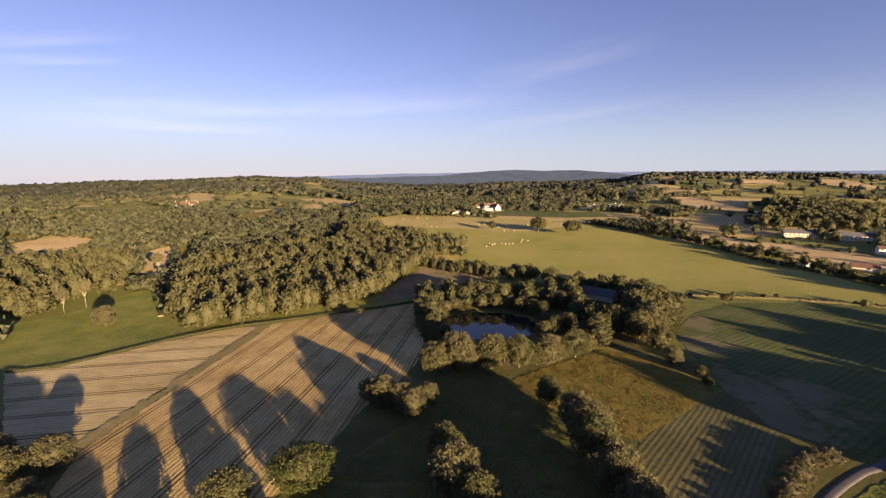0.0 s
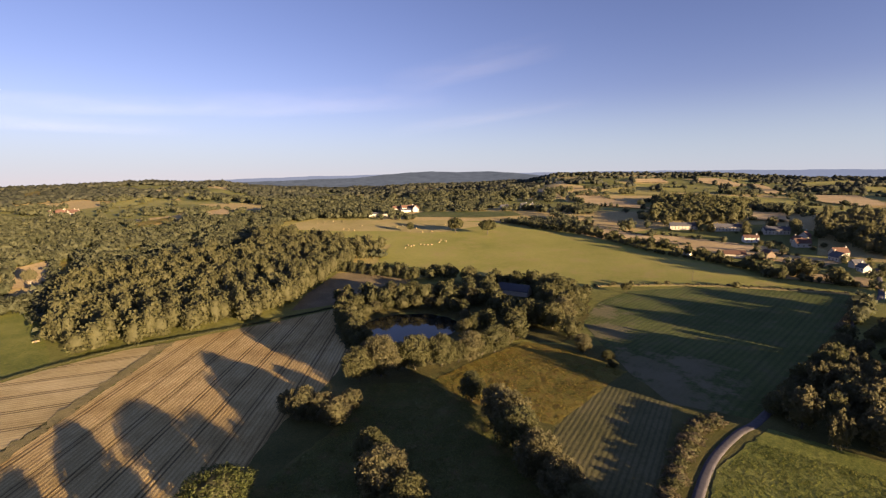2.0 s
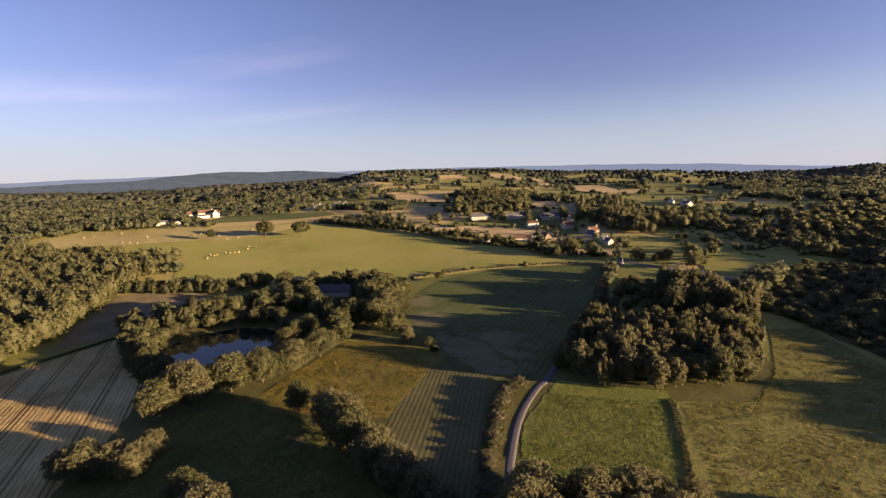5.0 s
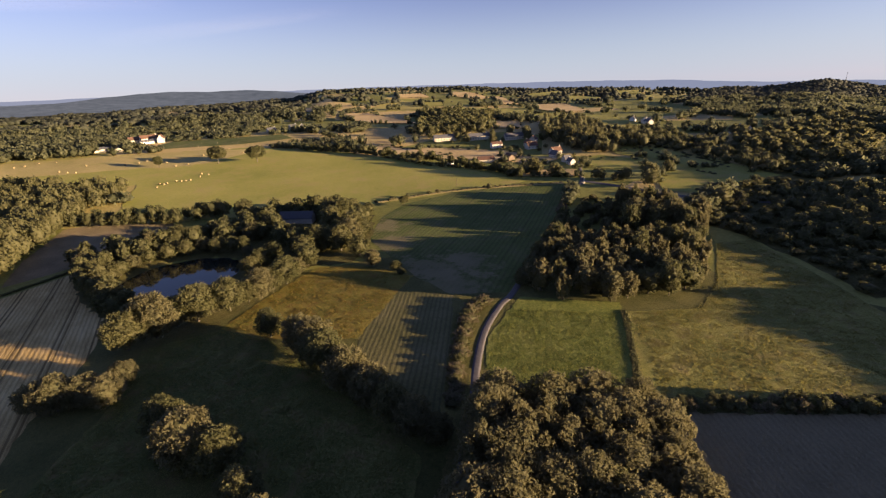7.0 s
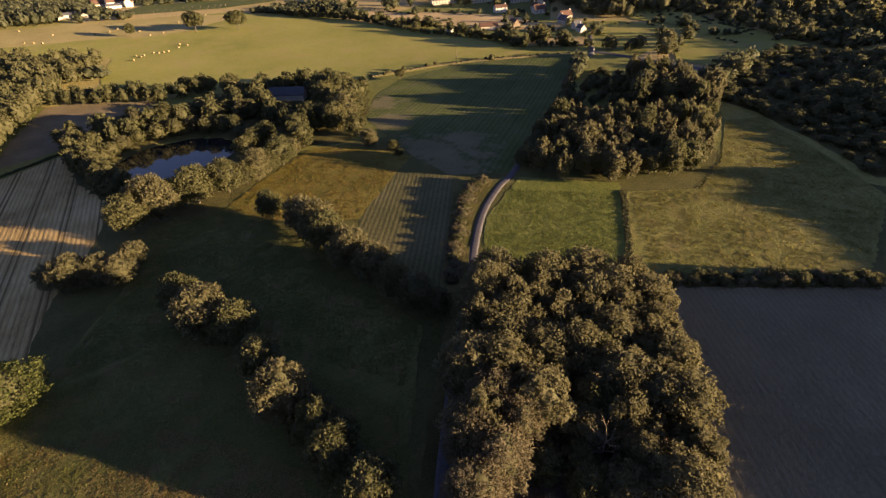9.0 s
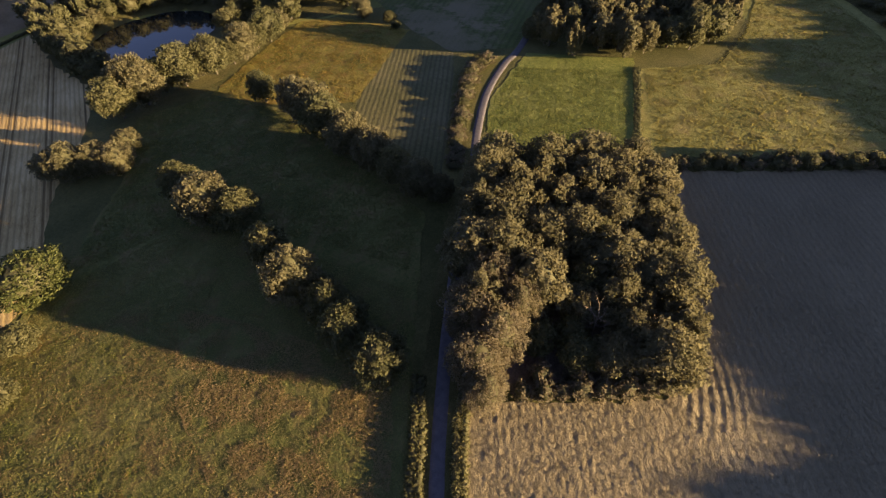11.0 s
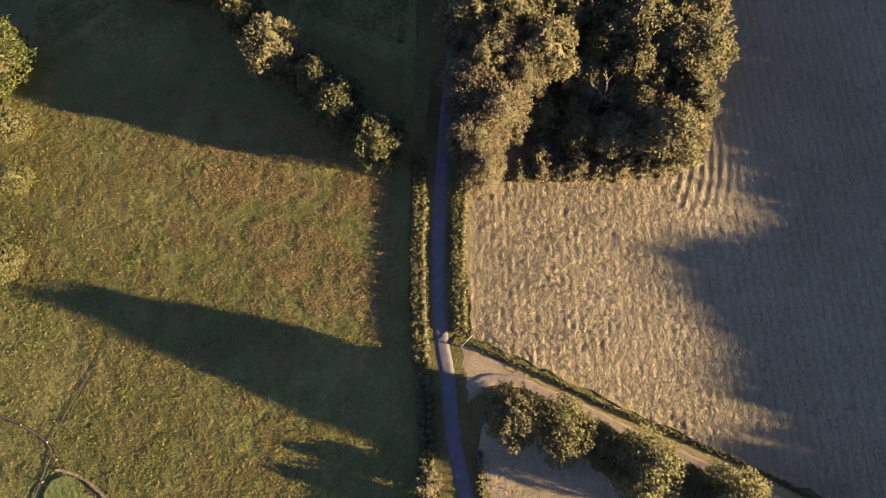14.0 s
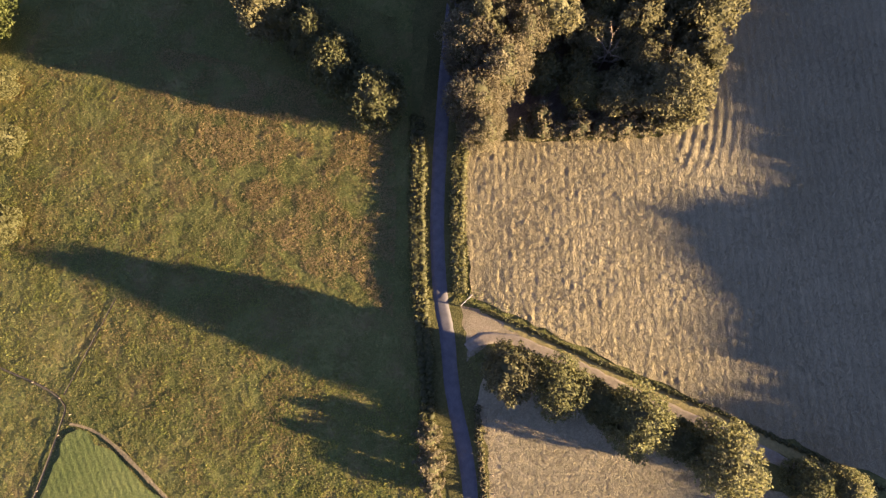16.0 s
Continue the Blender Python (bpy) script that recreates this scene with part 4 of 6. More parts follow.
for i in range(14):
    a = radians(2 + 15.0 * i)
    k = 1.2 + 0.14 * (i * 37 % 10) / 10
    plant(f"light{i % 3}" if i % 4 == 0 else f"mid{i % 4}", POND[0] + POND[2] * k * math.cos(a), POND[1] + POND[3] * k * math.sin(a), 4.4 + 0.3 * (i * 53 % 10) / 2, 7.5 + 0.4 * (i * 29 % 10), "trees round the pond")
# bushes along the lane and the field edges
side = smooth_path([(70, 88), (77, 96), (88, 107), (101, 119), (115, 130), (122, 131)], 3.3)
for i, (x, y) in enumerate(side):
    r = 1.9 + 1.2 * i / len(side) + (i * 37 % 10) * 0.09
    plant("bush1" if i % 3 else "bush0", float(x) - 0.8 + (i * 7 % 5) * 0.4, float(y), r * 1.4, r * (0.75 + 0.6 * (i * 53 % 10) / 10), "bushes beside the lane")
rk = random.Random(23)
for i in range(30):
    t = (i + rk.uniform(-0.5, 0.5)) / 29
    off = 1.6 if i % 2 else -1.4
    r = rk.uniform(1.7, 3.1)
    plant("bush1" if rk.random() < 0.3 else "bush0", 118 + 46 * t + off * 0.66, 45 - 42 * t + off * 0.75, r, r * rk.uniform(1.1, 1.6), "bushes of the field hedge")
# trees south of the track, beside the lane and beyond the hay
for i, (x, y, r, hh, key) in enumerate([(-0.2, -12, 5.6, 13, "light1"), (4.8, -19.0, 6.2, 12, "fresh0"), (8.6, -25, 4.2, 9, "oak1"), (8.6, -29, 3.6, 6, "oak2"), (11.6, -32.4, 6.5, 12, "fresh1"), (15.2, -39.6, 4.2, 7, "oak2"), (19.0, -46.4, 7.2, 12, "fresh2"), (27.5, -58.7, 4.6, 8, "fresh0"), (31.6, -63, 4.2, 8, "fresh1")]):
    plant(key, x, y, r, hh, "trees along the track")
for x, y, r in [(-19.5, -12, 3.0), (-22, -16, 3.3), (-24.5, -19.5, 2.6)]:
    plant("bush1", x, y, r, r * 1.25, "bushes beside the lane")


def sunlit_cap(x, y, tall, rng):
    """Keeps most growth on the sunward side of a small field low, as a trimmed hedge."""
    cap = np.full(len(x), 99.0)
    for s in (3, 9, 16, 25, 35, 46, 58, 72):
        for poly in LIT:
            cap = np.where(inside(x - SUN_X * s, y - SUN_Y * s, poly), np.minimum(cap, 1.3 + 0.105 * s), cap)
    cap = np.where(rng.uniform(0, 1, len(x)) < 0.13, 99.0, cap * rng.uniform(0.7, 1.15, len(x)))
    return np.minimum(tall, cap)


def fill(poly, spacing, R, H, keys, group, seed, jitter=0.35, rise=None):
    """Trees in offset rows over a wood's outline."""
    rng = random.Random(seed)
    xs, ys = [p[0] for p in poly], [p[1] for p in poly]
    pts = []
    y, row = min(ys), 0
    while y < max(ys):
        x = min(xs) + (row % 2) * spacing / 2
        while x < max(xs):
            px, py = x + rng.uniform(-jitter, jitter) * spacing, y + rng.uniform(-jitter, jitter) * spacing
            if inside(np.array([px]), np.array([py]), poly)[0]:
                pts.append((px, py))
            x += spacing
        y += spacing * 0.86
        row += 1
    for px, py in pts:
        k = rise(px, py) if rise else 1.0
        plant(rng.choice(keys), px, py, R * math.sqrt(k) * rng.uniform(0.7, 1.25), H * k * rng.uniform(0.8, 1.15), group, rng.uniform(0, 360))


fill([(46, 47), (60, 62), (82, 66), (100, 58), (106, 48), (100, 36), (84, 22), (70, 11), (64, 13), (62, 28), (62, 38), (54, 40)], 7.6, 4.7, 13.0, ["pale0", "pale1", "pale0"], "trees of the grove", 6, 0.35, lambda x, y: 1.24 - 0.0105 * (SUN_X * x + SUN_Y * y + 10))
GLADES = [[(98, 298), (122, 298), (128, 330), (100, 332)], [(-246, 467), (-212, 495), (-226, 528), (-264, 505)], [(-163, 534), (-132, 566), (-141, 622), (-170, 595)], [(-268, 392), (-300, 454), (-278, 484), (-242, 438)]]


def wood(name, poly, spacing, R, H, label, seed, vary=0.2, leaves=480, line=(), mat=None):
    """A close wood: many crowns, each of lobes and leaves, joined into one mesh."""
    rng = np.random.default_rng(seed)
    xs, ys = [p[0] for p in poly], [p[1] for p in poly]
    gx, gy = np.meshgrid(np.arange(min(xs), max(xs), spacing), np.arange(min(ys), max(ys), spacing * 0.86))
    gx = gx.astype(float)
    gy = gy.astype(float)
    gx[1::2] += spacing / 2
    gx, gy = gx.ravel() + rng.uniform(-0.4, 0.4, gx.size) * spacing, gy.ravel() + rng.uniform(-0.4, 0.4, gy.size) * spacing
    ok = inside(gx, gy, poly)
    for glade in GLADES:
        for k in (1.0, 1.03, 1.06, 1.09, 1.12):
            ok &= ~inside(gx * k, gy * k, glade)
    sets = []
    for i in range(5):
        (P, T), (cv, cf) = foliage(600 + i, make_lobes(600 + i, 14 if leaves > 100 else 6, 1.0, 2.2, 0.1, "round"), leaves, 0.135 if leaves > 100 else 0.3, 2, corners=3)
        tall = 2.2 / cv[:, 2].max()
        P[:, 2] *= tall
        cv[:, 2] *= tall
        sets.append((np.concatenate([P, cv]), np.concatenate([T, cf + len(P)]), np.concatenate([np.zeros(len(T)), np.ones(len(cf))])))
    V, F, I, n = [], [], [], 0
    trees = [(x, y, R * rng.uniform(0.75, 1.25), H * rng.uniform(1 - vary, 1 + vary)) for x, y in zip(gx[ok], gy[ok])]
    trees += list(line)
    if trees and name not in ("shelter_wood", "western_wood", "eastern_wood", "slope_wood", "slope_scrub", "slope_hedgerows"):
        low = sunlit_cap(np.array([q[0] for q in trees]), np.array([q[1] for q in trees]), np.array([q[3] for q in trees]), rng)
        trees = [(q[0], q[1], min(q[2], 0.8 + 0.8 * h), float(h)) for q, h in zip(trees, low)]
    for x, y, r, hh in trees:
        v, f, mi = sets[rng.integers(0, 5)]
        a = rng.uniform(0, 6.283)
        c, s = math.cos(a), math.sin(a)
        V.append(np.column_stack([(v[:, 0] * c - v[:, 1] * s) * r + x, (v[:, 0] * s + v[:, 1] * c) * r + y, v[:, 2] * hh / 2.2 + ground_z(x, y)]))
        F.append(f + n)
        I.append(mi)
        n += len(v)
    tagged(new(name, quick_mesh(name, np.concatenate(V), np.concatenate(F), [mat or M_LEAF, M_CORE], np.concatenate(I))), label, "wood", "", "stuff")


MID = ["mid0", "mid1", "mid2", "mid3"]
WOODS = [
    [(143, 122), (152, 107), (164, 92), (184, 72), (214, 78), (262, 100), (300, 114), (312, 212), (262, 186), (214, 160)],
    [(-150, 250), (-56, 306), (-44, 348), (-24, 414), (28, 500), (-40, 540), (-112, 610), (-173, 481), (-225, 387), (-191, 300)],
    [(-262, 266), (-240, 330), (-270, 380), (-300, 430), (-372, 384), (-330, 300)],
    [(305, 122), (298, 92), (275, 56), (245, 22), (330, -30), (450, 40), (440, 140), (345, 128)],
]


def wood_rise(x, y):
    """Tall trees in two blocks, low growth between and behind them."""
    u, v = sy * x - sx * y, sx * x + sy * y
    if u > -262:
        return 1.05
    if u > -286:
        return max(0.3, 0.0085 * (v + 12))
    if u > -342:
        return 1.3 if v > 52 else 0.55
    return max(0.3, 0.0085 * (v - 2))


sx, sy = math.sin(radians(141)), math.cos(radians(141))      # the belts' own axes
fill(WOODS[0], 9.6, 5.6, 14.0, ["mid0", "pale0", "pale1", "pale0", "mid3", "pale0"], "trees of the wood beside the crop", 1, 0.35, wood_rise)
rl = random.Random(61)
for i, (x, y) in enumerate(smooth_path([(150, 132.5), (190, 154.5), (250, 186.5)], 7.0)):
    plant(["mid0", "pale1", "mid3"][i % 3], float(x) + rl.uniform(-1, 1), float(y) + rl.uniform(-0.5, 0.5), rl.uniform(4.0, 5.4), rl.uniform(6.5, 10), "trees leaning over the lane")
# the tall belt beyond the hay field, its tops rising and falling along the row
# out of view; tops fitted to the shadow edges on hay and pasture
BELT_AT = [-84, -53, -45, -40, -36, -32, -28, -22, -16, -13, -9, -6, -3, 4, 14]
BELT_TOP = [18.4, 17.9, 17.3, 16.4, 17.2, 18.2, 18.9, 18.3, 17.8, 17.2, 17.2, 17.5, 16.6, 17.2, 17.4]
belt = []
for row in range(3):
    for k in range(128):
        u, v = -84 + 0.85 * k + 0.2 * row, 200 + 3.5 * row
        belt.append((sy * u + sx * v, -sx * u + sy * v, 5.0, float(np.interp(u, BELT_AT, BELT_TOP)) - 0.2 * row))
FAR_AT = [-216, -209, -204, -199, -192, -182, -175, -166, -155, -135, -126, -118, -84]
FAR_TOP = [13.5, 15.7, 20.4, 17.4, 17.4, 18.4, 18.2, 16.7, 16.0, 16.0, 17.5, 25.0, 25.5]
for row in range(2):
    for k in range(156):
        u, v = -84 - 0.85 * k - 0.3 * row, 240 + 4.0 * row
        belt.append((sy * u + sx * v, -sx * u + sy * v, 5.0, float(np.interp(u, FAR_AT, FAR_TOP))))
NOWHERE = [(900, -900), (901, -900), (900, -899)]
reach = 1 / math.tan(radians(SUN_EL))
belt = [(x + reach * h * (SUN_X - sx), y + reach * h * (SUN_Y - sy), r, h) for x, y, r, h in belt]
wood("shelter_wood", NOWHERE, 7.0, 6.0, 18.6, "belts of tall trees beyond the hay field", 9, 0.03, 60, belt)
wood("pond_thicket", [(-12, 304), (2, 330), (60, 332), (100, 350), (150, 332), (164, 304), (140, 262), (112, 238), (92, 244), (78, 262), (82, 286), (52, 306), (20, 304)], 9.5, 5.6, 10.5, "thicket of broadleaf trees behind the pond", 21, 0.3)
wood("pond_bank_trees", [(-20, 332), (-5, 330), (-3, 290), (-5, 250), (3, 236), (-8, 226), (-16, 262)], 7.5, 4.8, 9.0, "broadleaf trees on the bank of the pond", 22, 0.25)
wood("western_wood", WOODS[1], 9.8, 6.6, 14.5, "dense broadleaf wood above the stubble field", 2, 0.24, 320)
rw = random.Random(29)
edge = []
for row in range(2):
    for x, y in smooth_path([(-34, 432), (-18, 416), (0, 403), (22, 389), (44, 375), (66, 372)], 7.5):
        edge.append((float(x) + 6 * row + rw.uniform(-1.5, 1.5), float(y) + 6 * row + rw.uniform(-1.5, 1.5), rw.uniform(4.2, 6.2), rw.uniform(7.5, 12.5)))
wood("clearing_hedge", NOWHERE, 7.0, 6.0, 10.0, "row of broadleaf trees between clearing and pasture", 27, 0.2, 380, edge)
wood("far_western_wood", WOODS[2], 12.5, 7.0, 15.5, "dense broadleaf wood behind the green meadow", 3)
re = random.Random(44)
scrub = []
for gx in range(235, 455, 9):
    for gy in range(-35, 145, 9):
        x, y = gx + re.uniform(-4.5, 4.5), gy + re.uniform(-4, 4)
        if inside(np.array([x]), np.array([y]), WOODS[3])[0]:
            u, v = sy * x - sx * y, sx * x + sy * y
            tall = min(14.0, max(2.4, (v - 98) * 0.098)) * re.uniform(0.75, 1.2) if u > -272 else max(4.2, min(12.0, 2.0 + (122 + 0.133 * (x - 305) - y) * 0.095)) * re.uniform(0.75, 1.25)
            scrub.append((x, y, min(7.4, 3.0 + 0.42 * tall) * re.uniform(0.75, 1.15), tall))
wood("eastern_wood", NOWHERE, 12, 7.2, 12.6, "scrub rising to a broadleaf wood along the grazed pasture", 4, 0.1, 300, scrub)
for x, y, r, hh in [(-248, 283, 4, 17), (-243, 295, 5, 20), (-249, 384, 5, 18)]:
    plant("pine0", x, y, r, hh, "bare-trunked trees at the wood's edge")
plant("light0", -204, 260, 6.5, 13, "trees of the western meadow")
for x, y, r, hh in [(122, 582, 11, 20), (160, 561, 11, 19), (64, 602, 6, 13), (-61, 562, 8, 13), (193, 299, 4.5, 8)]:
    plant("lone0", x, y, r, hh, "lone oaks in the pasture")
# hedge with trees between pasture and village, and the field-corner hedge
row = []
for i in range(34):
    t = i / 33
    row.append((232 + 92 * t + 28 * math.sin(3.1 * t), 585 - 290 * t, 3.6 + (i * 7 % 5) * 0.8, 4.5 + (i * 11 % 7) * 1.1))
wood("hedge_trees", NOWHERE, 9.0, 5.0, 9.0, "tall hedge of broadleaf trees beyond the pasture", 31, 0.2, 480, row)
ribbon("hedge_bank", [(180 + 15.5 * i, 322 - 7 * i + 14 * math.sin(0.314 * i)) for i in range(11)], 6.5, M_STRIP, "brown grassy bank between pasture and crop", 0.32, [(-1, -0.1), (-0.4, 0.5), (0.3, 0.6), (1, -0.1)], 47, 0.14, "bank")
rh = random.Random(17)
for i in range(52):
    t = (i + rh.uniform(-0.8, 0.8)) / 51
    r = rh.uniform(0.9, 1.9) if rh.random() < 0.82 else rh.uniform(2.4, 4.0)
    plant("bush1" if i % 3 else "bush0", 180 + 155 * t, 322 - 70 * t + 14 * math.sin(3.14 * t) + rh.uniform(-1.5, 1.5), r, r * rh.uniform(0.9, 1.5), "bushes of the pasture hedge")


# gardens and copses of the village
HOMES = [(403, 508, 22), (440, 478, 22), (470, 440, 22), (415, 418, 22), (445, 388, 22), (415, 325, 22), (432, 338, 22), (400, 292, 22), (350, 369, 22), (373, 355, 22), (318, 392, 22), (698, 397, 22), (678, 360, 22), (651, 234, 22), (305, 820, 22), (260, 800, 22), (84, 820, 45), (70, 815, 45), (98, 812, 45), (30, 760, 22), (-506, 880, 26), (-520, 876, 26), (-490, 880, 26)]
garden = []
for i, (x, y, r, hh) in enumerate([(345, 297, 9, 14), (349, 274, 7, 11), (350, 411, 8, 12), (333, 436, 8, 12), (386, 407, 6, 10), (405, 384, 5, 12), (372, 462, 7, 10), (364, 236, 7, 9.5), (379, 217, 6.5, 9), (391, 201, 9, 13), (370, 222, 4, 6), (440, 296, 6, 11), (442, 283, 7, 12), (449, 274, 6, 11), (495, 285, 8, 14), (495, 268, 8, 14), (514, 269, 8, 13), (483, 400, 7, 12), (493, 385, 9, 15), (497, 365, 10, 17), (489, 348, 8, 15), (489, 338, 9, 14), (486, 322, 8, 14), (484, 308, 7, 13), (506, 376, 9, 18), (512, 352, 10, 17), (508, 330, 9, 16), (505, 306, 8, 14), (478, 372, 7, 11), (470, 350, 7, 11), (468, 332, 6, 10), (460, 316, 6, 9), (470, 300, 6, 10), (474, 418, 6, 13), (458, 420, 5, 11), (430, 440, 6, 11), (424, 452, 6, 10), (455, 466, 5, 11), (410, 470, 6, 10), (398, 482, 6, 9), (418, 498, 6, 10), (500, 408, 8, 14), (490, 436, 8, 14), (480, 456, 7, 13), (460, 494, 8, 14), (440, 512, 8, 14), (424, 526, 8, 14), (400, 536, 8, 13), (520, 300, 7, 12), (525, 320, 7, 13), (428, 360, 5, 8), (402, 352, 5, 8), (396, 330, 4, 7), (418, 308, 4, 8), (424, 318, 5, 9), (480, 240, 6, 10), (470, 226, 5, 8), (450, 212, 5, 8), (430, 204, 6, 9), (410, 196, 7, 10)]):
    screen = False
    for hx, hy, _ in HOMES:
        d = math.hypot(hx, hy)
        ahead, side = d - (x * hx + y * hy) / d, abs(x * hy - y * hx) / d
        screen |= -4 < ahead < 46 and side < 11 + r * 0.5
    if not screen:
        garden.append((x, y, r, hh * 1.1))


for i, (x, y) in enumerate([(403, 508), (440, 478), (470, 440), (415, 418), (447, 392), (438, 380), (415, 325), (432, 338), (400, 292), (350, 369), (373, 355)]):
    d = math.hypot(x, y)
    for k, (near, side) in enumerate([(13, -9), (15, 6), (11, 13)]):
        if (i + k) % 4 != 3:
            garden.append((x - x / d * near + 1.6 * y / d * side, y - y / d * near - 1.6 * x / d * side, 2.2 + (i * 7 + k * 3) % 5 * 0.4, 2.6 + (i * 5 + k * 7) % 6 * 0.5))
wood("village_trees", NOWHERE, 9.0, 5.0, 9.0, "garden trees and copses among the village houses", 32, 0.2, 480, garden)


VILLAGE_WOODS = [
    [(588, 835), (665, 829), (665, 687), (498, 516), (449, 556), (392, 560)],
    [(706, 608), (730, 553), (580, 362), (590, 309), (491, 262), (475, 290), (452, 325), (470, 358), (511, 421)],
    [(575, 205), (545, 165), (520, 125), (530, 95), (560, 84), (620, 90), (800, 130), (900, 180), (678, 179), (650, 212), (637, 239)],
]
wood("village_wood", VILLAGE_WOODS[0], 14, 7.4, 13, "broadleaf wood on the slope behind the village", 33, 0.25, 90)
wood("village_copse", VILLAGE_WOODS[1], 12, 6.6, 12.5, "copse of mixed trees beside the village", 34, 0.3, 120)
wood("slope_wood", VILLAGE_WOODS[2], 14, 7.6, 10, "broadleaf wood on the eastern slope", 35, 0.25, 90)
wood("slope_scrub", [(512, 172), (482, 132), (462, 98), (488, 78), (560, 84), (530, 95), (520, 125), (545, 165), (575, 205), (530, 212)], 8.5, 5.2, 5.0, "low scrub at the foot of the eastern slope", 37, 0.4, 90)
wood("slope_hedgerows", [(640, 330), (604, 300), (586, 253), (567, 208), (523, 150), (466, 118), (478, 159), (502, 201), (522, 262), (560, 320)], 11, 6.2, 8.5, "rows of broadleaf trees on the slope east of the village", 38, 0.3, 150)
line = []
for i, (x, y) in enumerate(smooth_path([(277, 520), (288, 457), (295, 411), (308, 378), (322, 347), (338, 299), (355, 262)], 5.0)):
    big = i % 6 == 2
    line.append((float(x) + 3 * ((i * 37 % 10) / 10 - 0.5), float(y), 5.6 if big else 2.4 + (i * 53 % 10) * 0.12, 9.5 if big else 2.8 + (i * 29 % 10) * 0.22))
line += [(354, 128, 8.5, 12), (347, 293, 7.5, 12), (352, 272, 6.5, 10), (376, 222, 6, 8), (367, 233, 5, 7), (372, 190, 8.5, 13)]
wood("village_hedge", NOWHERE, 9.0, 5.0, 9.0, "thick hedge and garden trees in front of the village", 36, 0.2, 300, line)


# ---- hedges ----
def hedge(pts, width, tall, mat, label, leaf=0.22, per_m=70, seed=1):
    step = min(1.1, 0.55 * width)
    p = smooth_path(pts, step)
    rng = np.random.default_rng(seed)
    lobes = []
    for q in p:
        for side in (-0.27, 0.27):
            a = rng.normal(0, 0.12, 2)
            lobes.append((np.array([q[0] + side * width * 0.7 + a[0], q[1] - side * width * 0.7 + a[1], ground_z(*q) + tall * 0.5]), width * 0.42, tall * rng.uniform(0.44, 0.54) / (width * 0.42), 0.98))
    leafset, core = foliage(seed, lobes, int(per_m * step * len(p)), leaf, 1)
    return tagged(new("hedge", join_leaves("hedge", leafset, core, mat)), label, "hedge", "hedges along the lane")


hedge([(18.5, 38.5), (12, 30), (4.5, 21), (-4, 9.5), (-10.5, 0)], 2.6, 1.4, M_HEDGE, "clipped sunlit green hedge along the lane", 0.24, 90, 11)
# the same hedge where it lies in shade, put into darker leaves
hedge([(-10.5, 0), (-15, -6), (-19.5, -12)], 2.4, 1.5, M_LEAF, "hedge along the lane, its shaded stretch painted in darker leaves", 0.24, 90, 12)
hedge([(24, 30), (18, 24), (11.5, 16.5), (6, 9.5), (2.5, 5)], 2.4, 1.25, M_HEDGE, "clipped hedge between lane and hay field", 0.24, 90, 13)
hedge([(3.4, -0.4), (8.8, -10.9), (16.4, -26.5), (24.2, -40.8), (31.2, -55.2), (38, -70)], 0.8, 0.55, M_LEAF, "low dark hedge bank along the track", 0.2, 60, 14)
hedge([(-9, -14), (-13.5, -20), (-18.5, -27.5)], 1.0, 0.9, M_LEAF_GOLD, "thin dry hedge beside the lane", 0.2, 50, 15)
hedge([(160, 86.5), (140, 71.5), (121, 58)], 2.0, 0.5, M_LEAF, "dark overgrown ditch line between two pastures", 0.3, 50, 16)
hedge([(-205, 199), (-186, 206), (-152, 242), (-129, 260), (-100, 274), (-48, 299), (-17, 316)], 1.8, 0.9, M_LEAF, "low dark hedge between stubble and wood", 0.4, 25, 17)
hedge([(262, 200), (300, 222), (330, 238)], 3.0, 2.2, M_LEAF_GOLD, "pale clipped hedge at the edge of the crop", 0.4, 25, 18)


